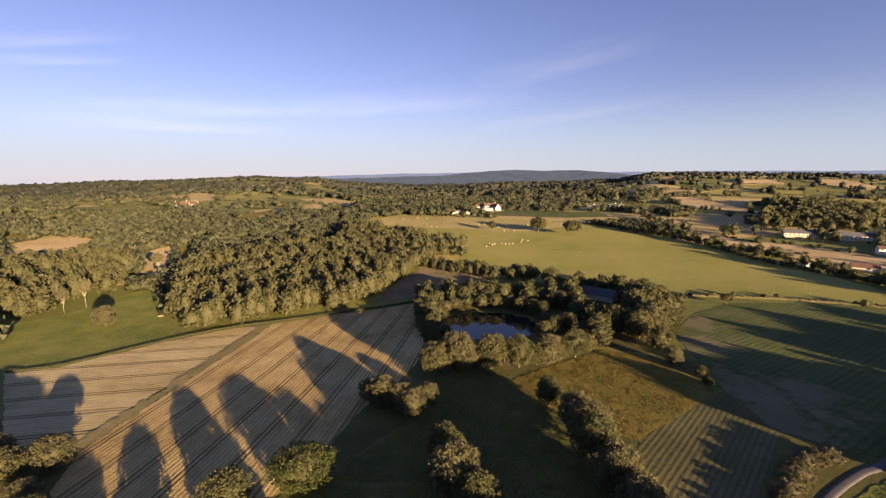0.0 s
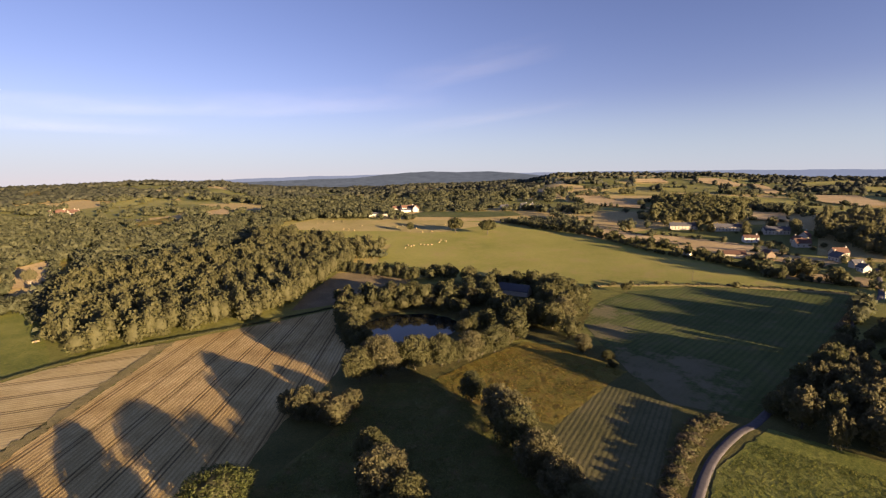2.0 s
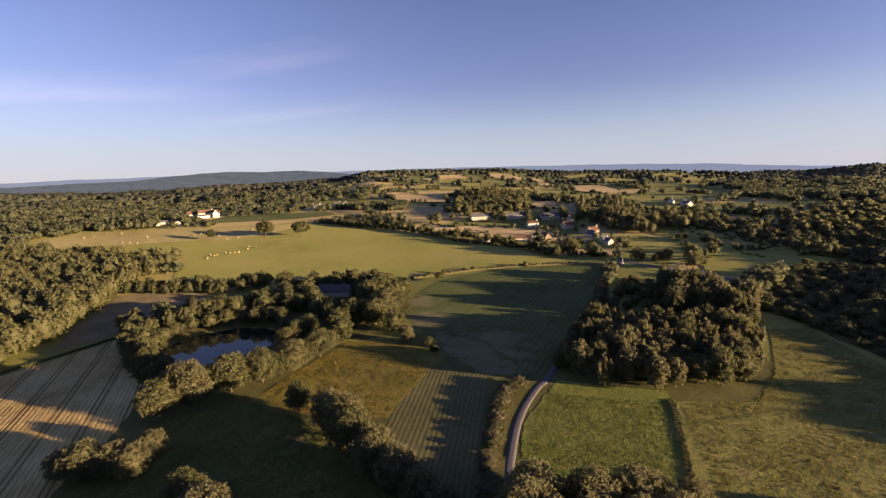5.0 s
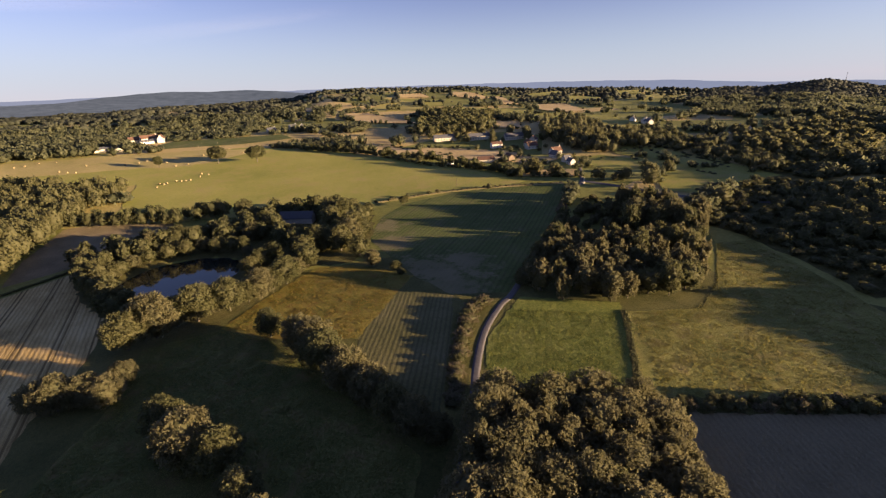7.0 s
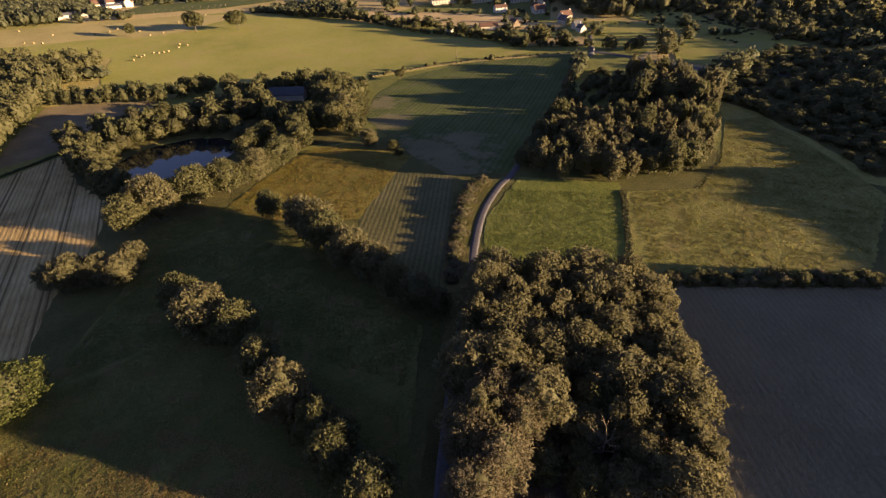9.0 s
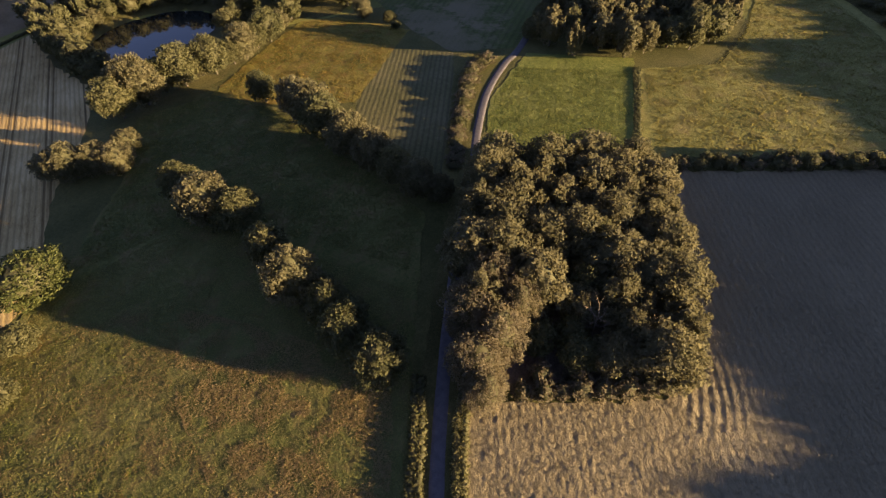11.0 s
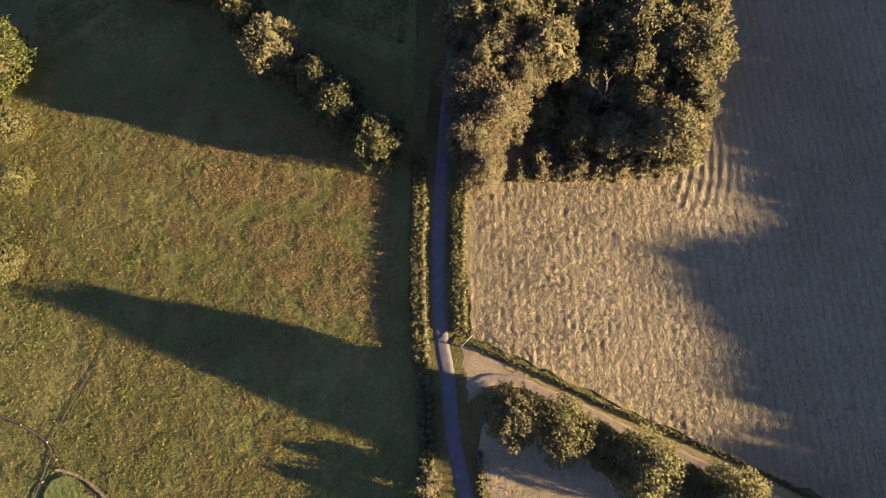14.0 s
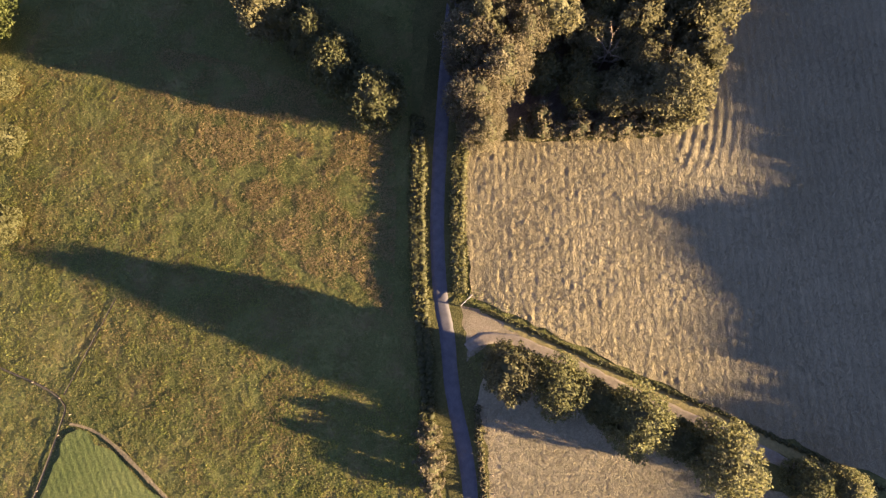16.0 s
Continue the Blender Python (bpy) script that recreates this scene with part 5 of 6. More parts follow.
# ---- distant woods ----
def far_trees(name, count, seed, az0, az1, d0, d1, mat, label):
    rng = np.random.default_rng(seed)
    d = d0 * np.exp(rng.uniform(0, 1, count) * math.log(d1 / d0))
    a = np.radians(rng.uniform(az0, az1, count))
    x, y = d * np.sin(a), d * np.cos(a)
    wood = lattice(x / 310 + 3, y / 310 + 9, 71) * 0.62 + lattice(x / 90, y / 90, 72) * 0.38
    az = np.degrees(np.arctan2(x, y))
    farmed = ramp(27, 35, az) * ramp(70, 62, az) * ramp(2000, 1500, d)
    line = np.minimum(np.abs(lattice(x / 120 + 40, y / 120, 73) - 0.5), np.abs(lattice(x / 150 + 11, y / 150 + 5, 74) - 0.5))
    keep = (wood > 0.46 + 0.22 * farmed - 0.08 * ramp(1500, 3500, d) - 0.08 * ramp(-50, -450, x) + 0.06 * ramp(150, 500, x) - 0.2 * ramp(1.7, 2.6, x / np.maximum(y, 1.0)) * (x > 0)) | (line < 0.02 - 0.006 * farmed)
    for hx, hy, front in HOMES:
        s = -math.atan2(hx, hy)
        u, v = (x - hx) * math.cos(s) + (y - hy) * math.sin(s), -(x - hx) * math.sin(s) + (y - hy) * math.cos(s)
        keep &= ~((np.abs(u) < 13) & (v < 9) & (v > -front))
    back = 1 + np.minimum(70, 0.09 * d) / d
    for poly in FIELDS + WOODS + VILLAGE_WOODS + CLEAR:
        keep &= ~(inside(x, y, poly) | inside(x * back, y * back, poly))
    x, y, d = x[keep], y[keep], d[keep]
    thin = np.ones(len(x))
    for poly in SMALL:      # hedgerow trees round each field
        for (ax, ay), (bx, by) in zip(poly, poly[1:] + poly[:1]):
            if d0 < math.hypot(ax + bx, ay + by) / 2 < d1 and az1 < 110:
                m = int(math.hypot(bx - ax, by - ay) / 7)
                t = rng.uniform(0, 1, m)
                t = t[lattice(ax / 9 + t * m / 5, by / 9 + t * 0, 79) > 0.36]
                x, y = np.append(x, ax + (bx - ax) * t + rng.normal(0, 1.5, len(t))), np.append(y, ay + (by - ay) * t + rng.normal(0, 1.5, len(t)))
                thin = np.append(thin, np.where(rng.uniform(0, 1, len(t)) < 0.25, 0.8, 0.48))
    d = np.hypot(x, y)
    n = len(x)
    r = (3.8 + 0.0034 * d) * rng.uniform(0.65, 1.3, n) * thin
    hgt = np.minimum(r * 1.8, 9 + 0.0016 * d) * rng.uniform(0.75, 1.15, n) * (0.6 + 0.8 * lattice(x / 110, y / 110, 77))
    if az1 < 110:
        hgt = sunlit_cap(x, y, hgt, rng)
        r = np.minimum(r, 0.8 + 0.75 * hgt)
    z0 = height(x, y)
    if d1 < 1500:       # sprays of leaves round a dark middle, where trees can be told apart
        m = 38
        u = rng.normal(0, 1, (n, m, 3))
        u[:, :, 2] = u[:, :, 2] * 0.8 + 0.45
        u /= np.linalg.norm(u, axis=2)[:, :, None]
        lump = 1 + 0.22 * np.sin(u[:, :, 0] * 5 + rng.uniform(0, 6, (n, 1))) * np.sin(u[:, :, 1] * 5 + rng.uniform(0, 6, (n, 1))) + rng.uniform(-0.12, 0.12, (n, m))
        c = np.stack([x, y, z0 + hgt * 0.5], 1)[:, None, :]
        size = np.stack([r, r, hgt * 0.52], 1)[:, None, :]
        p = (c + u * lump[:, :, None] * size).reshape(-1, 3)
        nn = u.reshape(-1, 3) + rng.normal(0, 0.7, (n * m, 3))
        nn /= np.linalg.norm(nn, axis=1)[:, None]
        a = np.cross(nn, rng.normal(0, 1, (n * m, 3)))
        a /= np.linalg.norm(a, axis=1)[:, None]
        b = np.cross(nn, a)
        s = np.repeat(r, m)[:, None] * rng.uniform(0.22, 0.42, (n * m, 1))
        P = np.stack([p + a * s, p - a * s * 0.6 + b * s * 0.8, p - a * s * 0.6 - b * s * 0.8], 1).reshape(-1, 3)
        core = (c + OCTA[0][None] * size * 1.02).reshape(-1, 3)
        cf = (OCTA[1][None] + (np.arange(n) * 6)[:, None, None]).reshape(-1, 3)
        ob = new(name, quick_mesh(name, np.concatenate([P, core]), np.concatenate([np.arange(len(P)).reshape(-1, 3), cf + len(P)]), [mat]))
        return tagged(ob, label, "woods", "", "stuff")
    cv, cf = ICO1
    nv = len(cv)
    V = cv[None] * (1 + rng.uniform(-0.3, 0.25, (n, nv, 1))) * np.stack([r, r, hgt * 0.55], 1)[:, None, :]
    V += np.stack([x, y, z0 + hgt * 0.42], 1)[:, None, :]
    F = cf[None] + (np.arange(n) * nv)[:, None, None]
    me = quick_mesh(name, V.reshape(-1, 3), F.reshape(-1, 3), [mat])
    me.shade_smooth()
    return tagged(new(name, me), label, "woods", "", "stuff")


CLEAR = [[(285, 395), (318, 300), (345, 250), (352, 236), (420, 180), (500, 215), (545, 262), (520, 345), (500, 430), (420, 545), (375, 520)]]
far_trees("middle_woods", 19000, 80, -62, 100, 330, 1300, M_FAR_HAZED, "woods and hedgerows beyond the pastures")
far_trees("distant_woods", 24000, 81, -62, 100, 1250, 2500, M_DISTANT_HAZED, "distant woods and hedgerows rolling to the horizon")
far_trees("woods_behind", 2500, 82, 100, 298, 260, 4000, M_FAR_HAZED, "woods and hedgerows on the far side of the lane")


def far_ridge(name, D, az, el, rough, mat, label):
    """Upright glowing sheets for the hills and plain beyond the last woods."""
    v, f = [], []
    n = 721
    for i in range(n):
        a = -62 + 360.0 * i / (n - 1)
        e = np.interp(a, az, el) + rough * (math.sin(a * 0.9) + 0.7 * math.sin(a * 2.3 + 1) + 0.3 * math.sin(a * 7.1))
        x, y = D * math.sin(radians(a)), D * math.cos(radians(a))
        v += [(x, y, -500), (x, y, 90 + D * math.tan(radians(e)))]
    for i in range(n - 1):
        f.append([2 * i, 2 * i + 2, 2 * i + 3, 2 * i + 1])
    tagged(new(name, mesh_of(name, v, f, mat, True)), label, "hills", "", "structure")


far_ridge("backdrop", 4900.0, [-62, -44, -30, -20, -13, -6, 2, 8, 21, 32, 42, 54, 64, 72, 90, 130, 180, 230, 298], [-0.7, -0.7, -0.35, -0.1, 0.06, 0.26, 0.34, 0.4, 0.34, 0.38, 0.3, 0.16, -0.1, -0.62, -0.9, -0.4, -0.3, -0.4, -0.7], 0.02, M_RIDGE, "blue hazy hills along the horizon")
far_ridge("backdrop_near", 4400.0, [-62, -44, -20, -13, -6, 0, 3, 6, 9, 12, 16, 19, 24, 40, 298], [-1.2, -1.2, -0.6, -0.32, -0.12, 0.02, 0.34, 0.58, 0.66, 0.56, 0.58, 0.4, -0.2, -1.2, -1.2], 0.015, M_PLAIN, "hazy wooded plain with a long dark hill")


# ---- buildings ----
def box(bm, x0, x1, y0, y1, z0, z1):
    v = [bm.verts.new((x, y, z)) for z in (z0, z1) for x, y in ((x0, y0), (x1, y0), (x1, y1), (x0, y1))]
    for q in ((3, 2, 1, 0), (4, 5, 6, 7), (0, 1, 5, 4), (1, 2, 6, 5), (2, 3, 7, 6), (3, 0, 4, 7)):
        bm.faces.new([v[i] for i in q])


def house(x, y, rot, L, W, tall, rise, wall_mat, roof_mat, label, chimneys=1, windows=True, group="village houses", name="house", category="house"):
    """Gabled house: walls, two roof slopes, chimneys, windows and a door."""
    ob = new(name)
    bm = bmesh.new()
    v = [bm.verts.new(p) for p in ((-L / 2, -W / 2, -1), (L / 2, -W / 2, -1), (L / 2, W / 2, -1), (-L / 2, W / 2, -1), (-L / 2, -W / 2, tall), (L / 2, -W / 2, tall), (L / 2, W / 2, tall), (-L / 2, W / 2, tall), (-L / 2, 0, tall + rise), (L / 2, 0, tall + rise))]
    for q in ((3, 2, 1, 0), (0, 1, 5, 4), (2, 3, 7, 6), (1, 2, 6, 9, 5), (3, 0, 4, 8, 7), (4, 5, 9, 8), (6, 7, 8, 9)):
        bm.faces.new([v[i] for i in q])
    part("wall", bm_mesh("wall", bm, wall_mat), ob)
    for s in (-1, 1):
        bm = bmesh.new()
        e, lx = 0.5, L / 2 + 0.45
        drop = rise * e / (W / 2)
        pts = [(-lx, s * (W / 2 + e), tall - drop + 0.06), (lx, s * (W / 2 + e), tall - drop + 0.06), (lx, 0, tall + rise + 0.06), (-lx, 0, tall + rise + 0.06)]
        low = [bm.verts.new(p) for p in pts]
        up = [bm.verts.new((p[0], p[1], p[2] + 0.28)) for p in pts]
        bm.faces.new(up)
        bm.faces.new(low[::-1])
        for i in range(4):
            bm.faces.new([low[i], low[(i + 1) % 4], up[(i + 1) % 4], up[i]])
        bmesh.ops.recalc_face_normals(bm, faces=bm.faces)
        part("roof", bm_mesh("roof", bm, roof_mat), ob)
    for i in range(chimneys):
        bm = bmesh.new()
        cx = L / 2 * (0.8 if i == 0 else -0.75)
        box(bm, cx - 0.5, cx + 0.5, -0.4, 0.4, tall + rise - 0.8, tall + rise + 1.5)
        box(bm, cx - 0.6, cx + 0.6, -0.5, 0.5, tall + rise + 1.5, tall + rise + 1.7)
        part("chimney", bm_mesh("chimney", bm, roof_mat if i else wall_mat), ob)
    if windows:
        n = max(2, int(L / 3.6))
        for s in (-1, 1):
            for level in range(2 if tall > 4.4 else 1):
                for i in range(n):
                    wx = -L / 2 + L * (i + 0.5) / n
                    bm = bmesh.new()
                    if level == 0 and i == n // 2:
                        box(bm, wx - 0.6, wx + 0.6, s * W / 2 - 0.05, s * W / 2 + 0.06, 0, 2.1)
                        part("door", bm_mesh("door", bm, M_WOOD), ob)
                    else:
                        box(bm, wx - 0.55, wx + 0.55, s * W / 2 - 0.05, s * W / 2 + 0.05, 1.0 + level * 2.6, 2.3 + level * 2.6)
                        part("window", bm_mesh("window", bm, M_PANE), ob)
    ob.matrix_basis = pose(x, y, ground_z(x, y) + 0.3, 0, 0, rot)
    return tagged(ob, label, category, group)


LONG = "long pale house with a grey slate roof"
house(403, 508, -22, 32, 8, 4.6, 3.6, M_STONE, M_SLATE, LONG, 2)
house(440, 478, -22, 30, 8, 4.8, 3.6, M_STONE, M_SLATE, LONG, 2)
house(470, 440, -24, 26, 8, 4.8, 3.6, M_STONE, M_SLATE, LONG, 2)
house(415, 418, -24, 14, 8, 4.8, 2.4, M_WHITE, M_TILE, "white two-storey house with a low brown tiled roof", 1)
house(447, 392, 70, 13, 8, 4, 3.6, M_STONE, M_TILE, "stone house with a red tiled roof", 1)
house(438, 380, -20, 14, 9, 4, 4, M_STONE, M_TILE, "low stone house with a red tiled roof", 1)
house(462, 398, 30, 13, 9, 6, 4.5, M_STONE, M_TILE, "stone house with a steep brown roof", 1)
house(415, 325, 75, 12, 8, 3.8, 4, M_STONE, M_SLATE, "stone gabled house with a slate roof", 1)
house(432, 338, -15, 13, 8, 3.6, 4, M_STONE, M_TILE, "stone house with a brown tiled roof", 1)
house(400, 292, 70, 8, 6, 3.4, 3.0, M_WHITE, M_SLATE, "small white cottage with a slate roof", 1)
house(408, 304, -10, 9, 6, 3.4, 3.0, M_STONE, M_SLATE, "small stone outbuilding with a slate roof", 0)
house(350, 369, -30, 18, 8, 3.2, 3, M_STONE, M_TILE, "low barn with a dark tiled roof", 0, False, "village barns", "barn", "barn")
house(373, 355, 75, 11, 8, 3.6, 4, M_WOOD, M_TILE, "weathered timber barn with a steep roof", 0, False, "village barns", "barn", "barn")
house(318, 392, 20, 8, 5, 2.6, 1.6, M_WHITE, M_SLATE, "small white shed with a slate roof", 0, False, "village barns", "shed", "shed")
for x, y, r in [(698, 397, 20), (678, 360, 60), (690, 372, 10), (651, 234, 30), (664, 226, 80), (305, 820, 10), (318, 812, 60), (260, 800, 0)]:
    house(x, y, r, 14, 8, 4.6, 3.4, M_WHITE, M_SLATE, "far white house among trees", 1, True, "scattered far houses")
house(84, 824, 10, 24, 9, 6, 4.5, M_WHITE, M_TILE, "white farmhouse with a red tiled roof", 1, True, "white farm")
house(66, 832, 10, 18, 8, 4.5, 4, M_STONE, M_TILE, "stone farm wing with a red roof", 0, True, "white farm")
house(98, 812, 75, 16, 9, 5.5, 5.5, M_WHITE, M_TILE, "white gable end building of the farm", 0, True, "white farm")
house(78, 808, 10, 18, 6, 3, 2, M_WHITE, M_SLATE, "low white farm shed", 0, False, "white farm", "shed", "shed")
house(24, 765, 15, 26, 9, 3.2, 2.4, M_STONE, M_SLATE, "long low sheds beside the pasture", 0, False, "farm sheds", "shed", "shed")
house(40, 752, 80, 14, 8, 3.4, 2.6, M_STONE, M_SLATE, "grey shed beside the pasture", 0, False, "farm sheds", "shed", "shed")
for x, y, r in [(-508, 880, 20), (-522, 872, 80), (-494, 886, 62), (-514, 894, 30), (-484, 878, 5)]:
    house(x, y, r, 12, 8, 3.4, 4.2, M_STONE, M_TILE, "red-roofed farm building among trees", 1, True, "red-roofed farm")
house(112, 318, -42, 24, 9, 3.6, 4, M_STONE, M_SLATE, "stone barn with a dark slate roof behind the pond", 0, False, "", "barn", "barn")


def wayside_cross(x, y):
    ob = new("wayside_cross")
    bm = bmesh.new()
    box(bm, -0.9, 0.9, -0.9, 0.9, -0.3, 0.5)
    box(bm, -0.55, 0.55, -0.55, 0.55, 0.5, 1.4)
    part("base", bm_mesh("base", bm, M_STONE), ob)
    bm = bmesh.new()
    box(bm, -0.22, 0.22, -0.22, 0.22, 1.4, 5.2)
    part("shaft", bm_mesh("shaft", bm, M_WHITE), ob)
    bm = bmesh.new()
    box(bm, -0.9, 0.9, -0.16, 0.16, 4.0, 4.4)
    part("arm", bm_mesh("arm", bm, M_WHITE), ob)
    ob.matrix_basis = pose(x, y, ground_z(x, y), 0, 0, 20)
    tagged(ob, "white stone wayside cross at the village junction", "monument")


wayside_cross(345, 237)


# ---- bales, gate, fences ----
def bale_mesh():
    bm = bmesh.new()
    n = 20
    rings = []
    for k, (s, r) in enumerate([(-0.95, 0.55), (-0.97, 0.8), (-0.9, 0.95), (-0.45, 1.0), (0, 0.985), (0.45, 1.0), (0.9, 0.95), (0.97, 0.8), (0.95, 0.55)]):
        rings.append([bm.verts.new((s, r * math.cos(2 * math.pi * i / n), r * math.sin(2 * math.pi * i / n) * 0.96)) for i in range(n)])
    for a, b in zip(rings, rings[1:]):
        for i in range(n):
            bm.faces.new([a[i], a[(i + 1) % n], b[(i + 1) % n], b[i]])
    bm.faces.new(rings[0][::-1])
    bm.faces.new(rings[-1])
    return bm_mesh("bale", bm, M_BALE, True)


BALE = bale_mesh()
rb = random.Random(9)
for x, y in [(0, 661), (35, 637), (49, 641), (58, 650), (75, 624), (80, 597), (93, 598), (90, 525), (94, 537), (119, 643), (136, 624), (156, 666), (163, 629), (48, 505), (52, 518), (55, 513), (58, 516), (67, 520), (71, 517), (75, 516), (79, 516), (99, 530), (-55, 699), (-43, 709), (-27, 705), (-18, 632), (-25, 640), (-11, 626), (-64, 695)]:
    ob = new("hay_bale", BALE)
    ob.matrix_basis = pose(x, y, ground_z(x, y) + 0.98, 0, 0, rb.uniform(0, 180)) @ Matrix.Scale(0.85, 4)
    tagged(ob, "round pale straw bale lying on the pasture", "bale", "bales on the pasture")


def fence(pts, step, tall, label, wires=True, thick=0.07):
    p = smooth_path(pts, step)
    ob = new("fence")
    for q in p:
        bm = bmesh.new()
        z = ground_z(*q)
        box(bm, q[0] - thick, q[0] + thick, q[1] - thick, q[1] + thick, z - 0.2, z + tall)
        part("post", bm_mesh("post", bm, M_WOOD), ob)
    if wires:
        for hh in (0.45, 0.9):
            v, f = tube([(q[0], q[1], ground_z(*q) + tall * hh) for q in p], [0.012] * len(p), 4)
            part("wire", mesh_of("wire", [tuple(a) for a in v], f, M_PANE), ob)
    return tagged(ob, label, "fence")


fence([(-88, 68), (-73, 39.5), (-77, 33.6), (-94, 22)], 8.0, 0.7, "wire fence with weathered wooden posts along the ditch")
fence([(-9, -16.5), (-13, -22.5), (-18, -30)], 3.0, 1.1, "short wire fence beside the lane")
fence([(66, 740), (120, 722), (184, 704)], 9.0, 2.0, "row of pale vineyard posts", False, 0.16)
fence([(40, 745), (110, 745), (196, 716)], 9.0, 2.0, "row of pale vineyard posts", False, 0.16)
ribbon("ditch", [(-88, 68), (-80.5, 54), (-73, 39.5), (-77, 34), (-94, 22)], 0.4, M_DITCH, "narrow dark ditch through the meadow", 0.38, [(-1, 0), (0, -0.1), (1, 0)], 6, 0.15, "ditch")
ribbon("furrow", [(-72, 39.5), (-62, 44.5), (-53, 49)], 0.3, M_DITCH, "dark wheel rut in the meadow grass", 0.36, [(-1, 0), (0, -0.06), (1, 0)], 7, 0.15, "ditch")


ribbon("path", [(-74, 34), (-71.5, 31), (-69, 25), (-66, 10), (-62.5, -10)], 0.7, M_EARTH, "worn brown path round the mown parcel", 0.43, [(-1, 0), (0, 0.02), (1, 0)], 8, 0.2, "path")


def gate(x, y, rot):
    ob = new("field_gate")
    for s in (0, 3.2):
        bm = bmesh.new()
        box(bm, s - 0.09, s + 0.09, -0.09, 0.09, -0.2, 1.35)
        part("post", bm_mesh("post", bm, M_WOOD), ob)
    for hh in (0.4, 0.75, 1.1):
        bm = bmesh.new()
        box(bm, 0.1, 3.1, -0.04, 0.04, hh, hh + 0.1)
        part("rail", bm_mesh("rail", bm, M_WHITE), ob, "white painted rail")
    ob.matrix_basis = pose(x, y, 0.08, 0, 0, rot)
    tagged(ob, "white barred field gate at the hay field corner", "gate")


gate(0.6, 2.6, 5)


def bare_tree(x, y, tall, lean, label):
    """A leafless tree: one stem and forking limbs, each limb a part."""
    ob = new("bare_tree")
    rng = random.Random(int(x * 10))
    top = (lean[0], lean[1], tall)
    v, f = tube([(0, 0, -0.3), (lean[0] * 0.3, lean[1] * 0.3, tall * 0.4), top], [0.2, 0.13, 0.04], 7)
    part("trunk", mesh_of("trunk", [tuple(a) for a in v], f, M_WOOD, True), ob)
    for k in range(9):
        t = 0.4 + 0.06 * k
        o = (lean[0] * t, lean[1] * t, tall * t)
        a = 2.4 * k + rng.uniform(-0.4, 0.4)
        n = tall * rng.uniform(0.2, 0.34)
        mid = (o[0] + n * 0.5 * math.cos(a), o[1] + n * 0.5 * math.sin(a), o[2] + n * 0.3)
        end = (o[0] + n * math.cos(a + 0.3), o[1] + n * math.sin(a + 0.3), o[2] + n * 0.8)
        V, F = tube([o, mid, end], [0.09, 0.06, 0.02], 5)
        for s in (-0.6, 0.5, 0.9):
            twig = (mid[0] + n * 0.45 * math.cos(a + s), mid[1] + n * 0.45 * math.sin(a + s), mid[2] + n * 0.4)
            v, f = tube([mid, twig], [0.045, 0.012], 4)
            F += [[q + len(V) for q in g] for g in f]
            V += v
        part("limb", mesh_of("limb", [tuple(a) for a in V], F, M_WOOD, True), ob)
    ob.matrix_basis = pose(x, y, ground_z(x, y))
    tagged(ob, label, "tree", "bare trees in the grove")


bare_tree(53, 21.5, 11.0, (0.6, 0.4), "leafless pale tree standing in the grove's dark hollow")
bare_tree(54, 13.5, 8.5, (3.6, 1.6), "leaning bare tree at the edge of the grove")


# ---- grass and hay ----
APRON = [(-3.5, 5), (1.5, 3.5), (4.5, -2), (5.5, -7), (-1, -5.5), (-7, -5), (-4.5, 1)]


def scatter(name, poly, count, size, tilt, mat, label, seed, base, even=0.45, angle=None, relief=None):
    """Thousands of small tilted blades or wisps on a field, thicker in places."""
    rng = np.random.default_rng(seed)
    xs, ys = [c[0] for c in poly], [c[1] for c in poly]
    x, y = rng.uniform(min(xs), max(xs), count), rng.uniform(min(ys), max(ys), count)
    dense = even + (1 - even) * ramp(0.3, 0.7, lattice(x / 3.5, y / 3.5, seed))
    ok = inside(x, y, poly) & (rng.uniform(0, 1, count) < dense) & ~inside(x, y, APRON)
    for path, w in ((smooth_path(LANE[:9], 1.0), 2.0), (smooth_path(TRACK, 1.0), 1.5)):
        for c in path[np.abs(path[:, 0]) < 60]:
            ok &= (x - c[0]) ** 2 + (y - c[1]) ** 2 > w * w
    x, y = x[ok], y[ok]
    n = len(x)
    nn = rng.normal(0, tilt, (n, 3)) + np.array([0, 0, 1.0])
    nn /= np.linalg.norm(nn, axis=1)[:, None]
    way = rng.normal(0, 1, (n, 3))
    if angle is not None:
        way = way * 0.45 + np.array([math.cos(radians(angle)), math.sin(radians(angle)), 0])
    b = np.cross(nn, way)
    b /= np.linalg.norm(b, axis=1)[:, None]
    a = np.cross(b, nn)
    s = size * rng.uniform(0.5, 1.4, n)[:, None]
    p = np.column_stack([x, y, height(x, y) + base + (relief(x, y) if relief else 0)])
    V = np.stack([p + a * s, p - a * s * 0.7 + b * s * 0.3, p - a * s * 0.7 - b * s * 0.3], 1).reshape(-1, 3)
    tagged(new(name, quick_mesh(name, V, np.arange(3 * n).reshape(-1, 3), [mat])), label, "grass", "", "stuff")


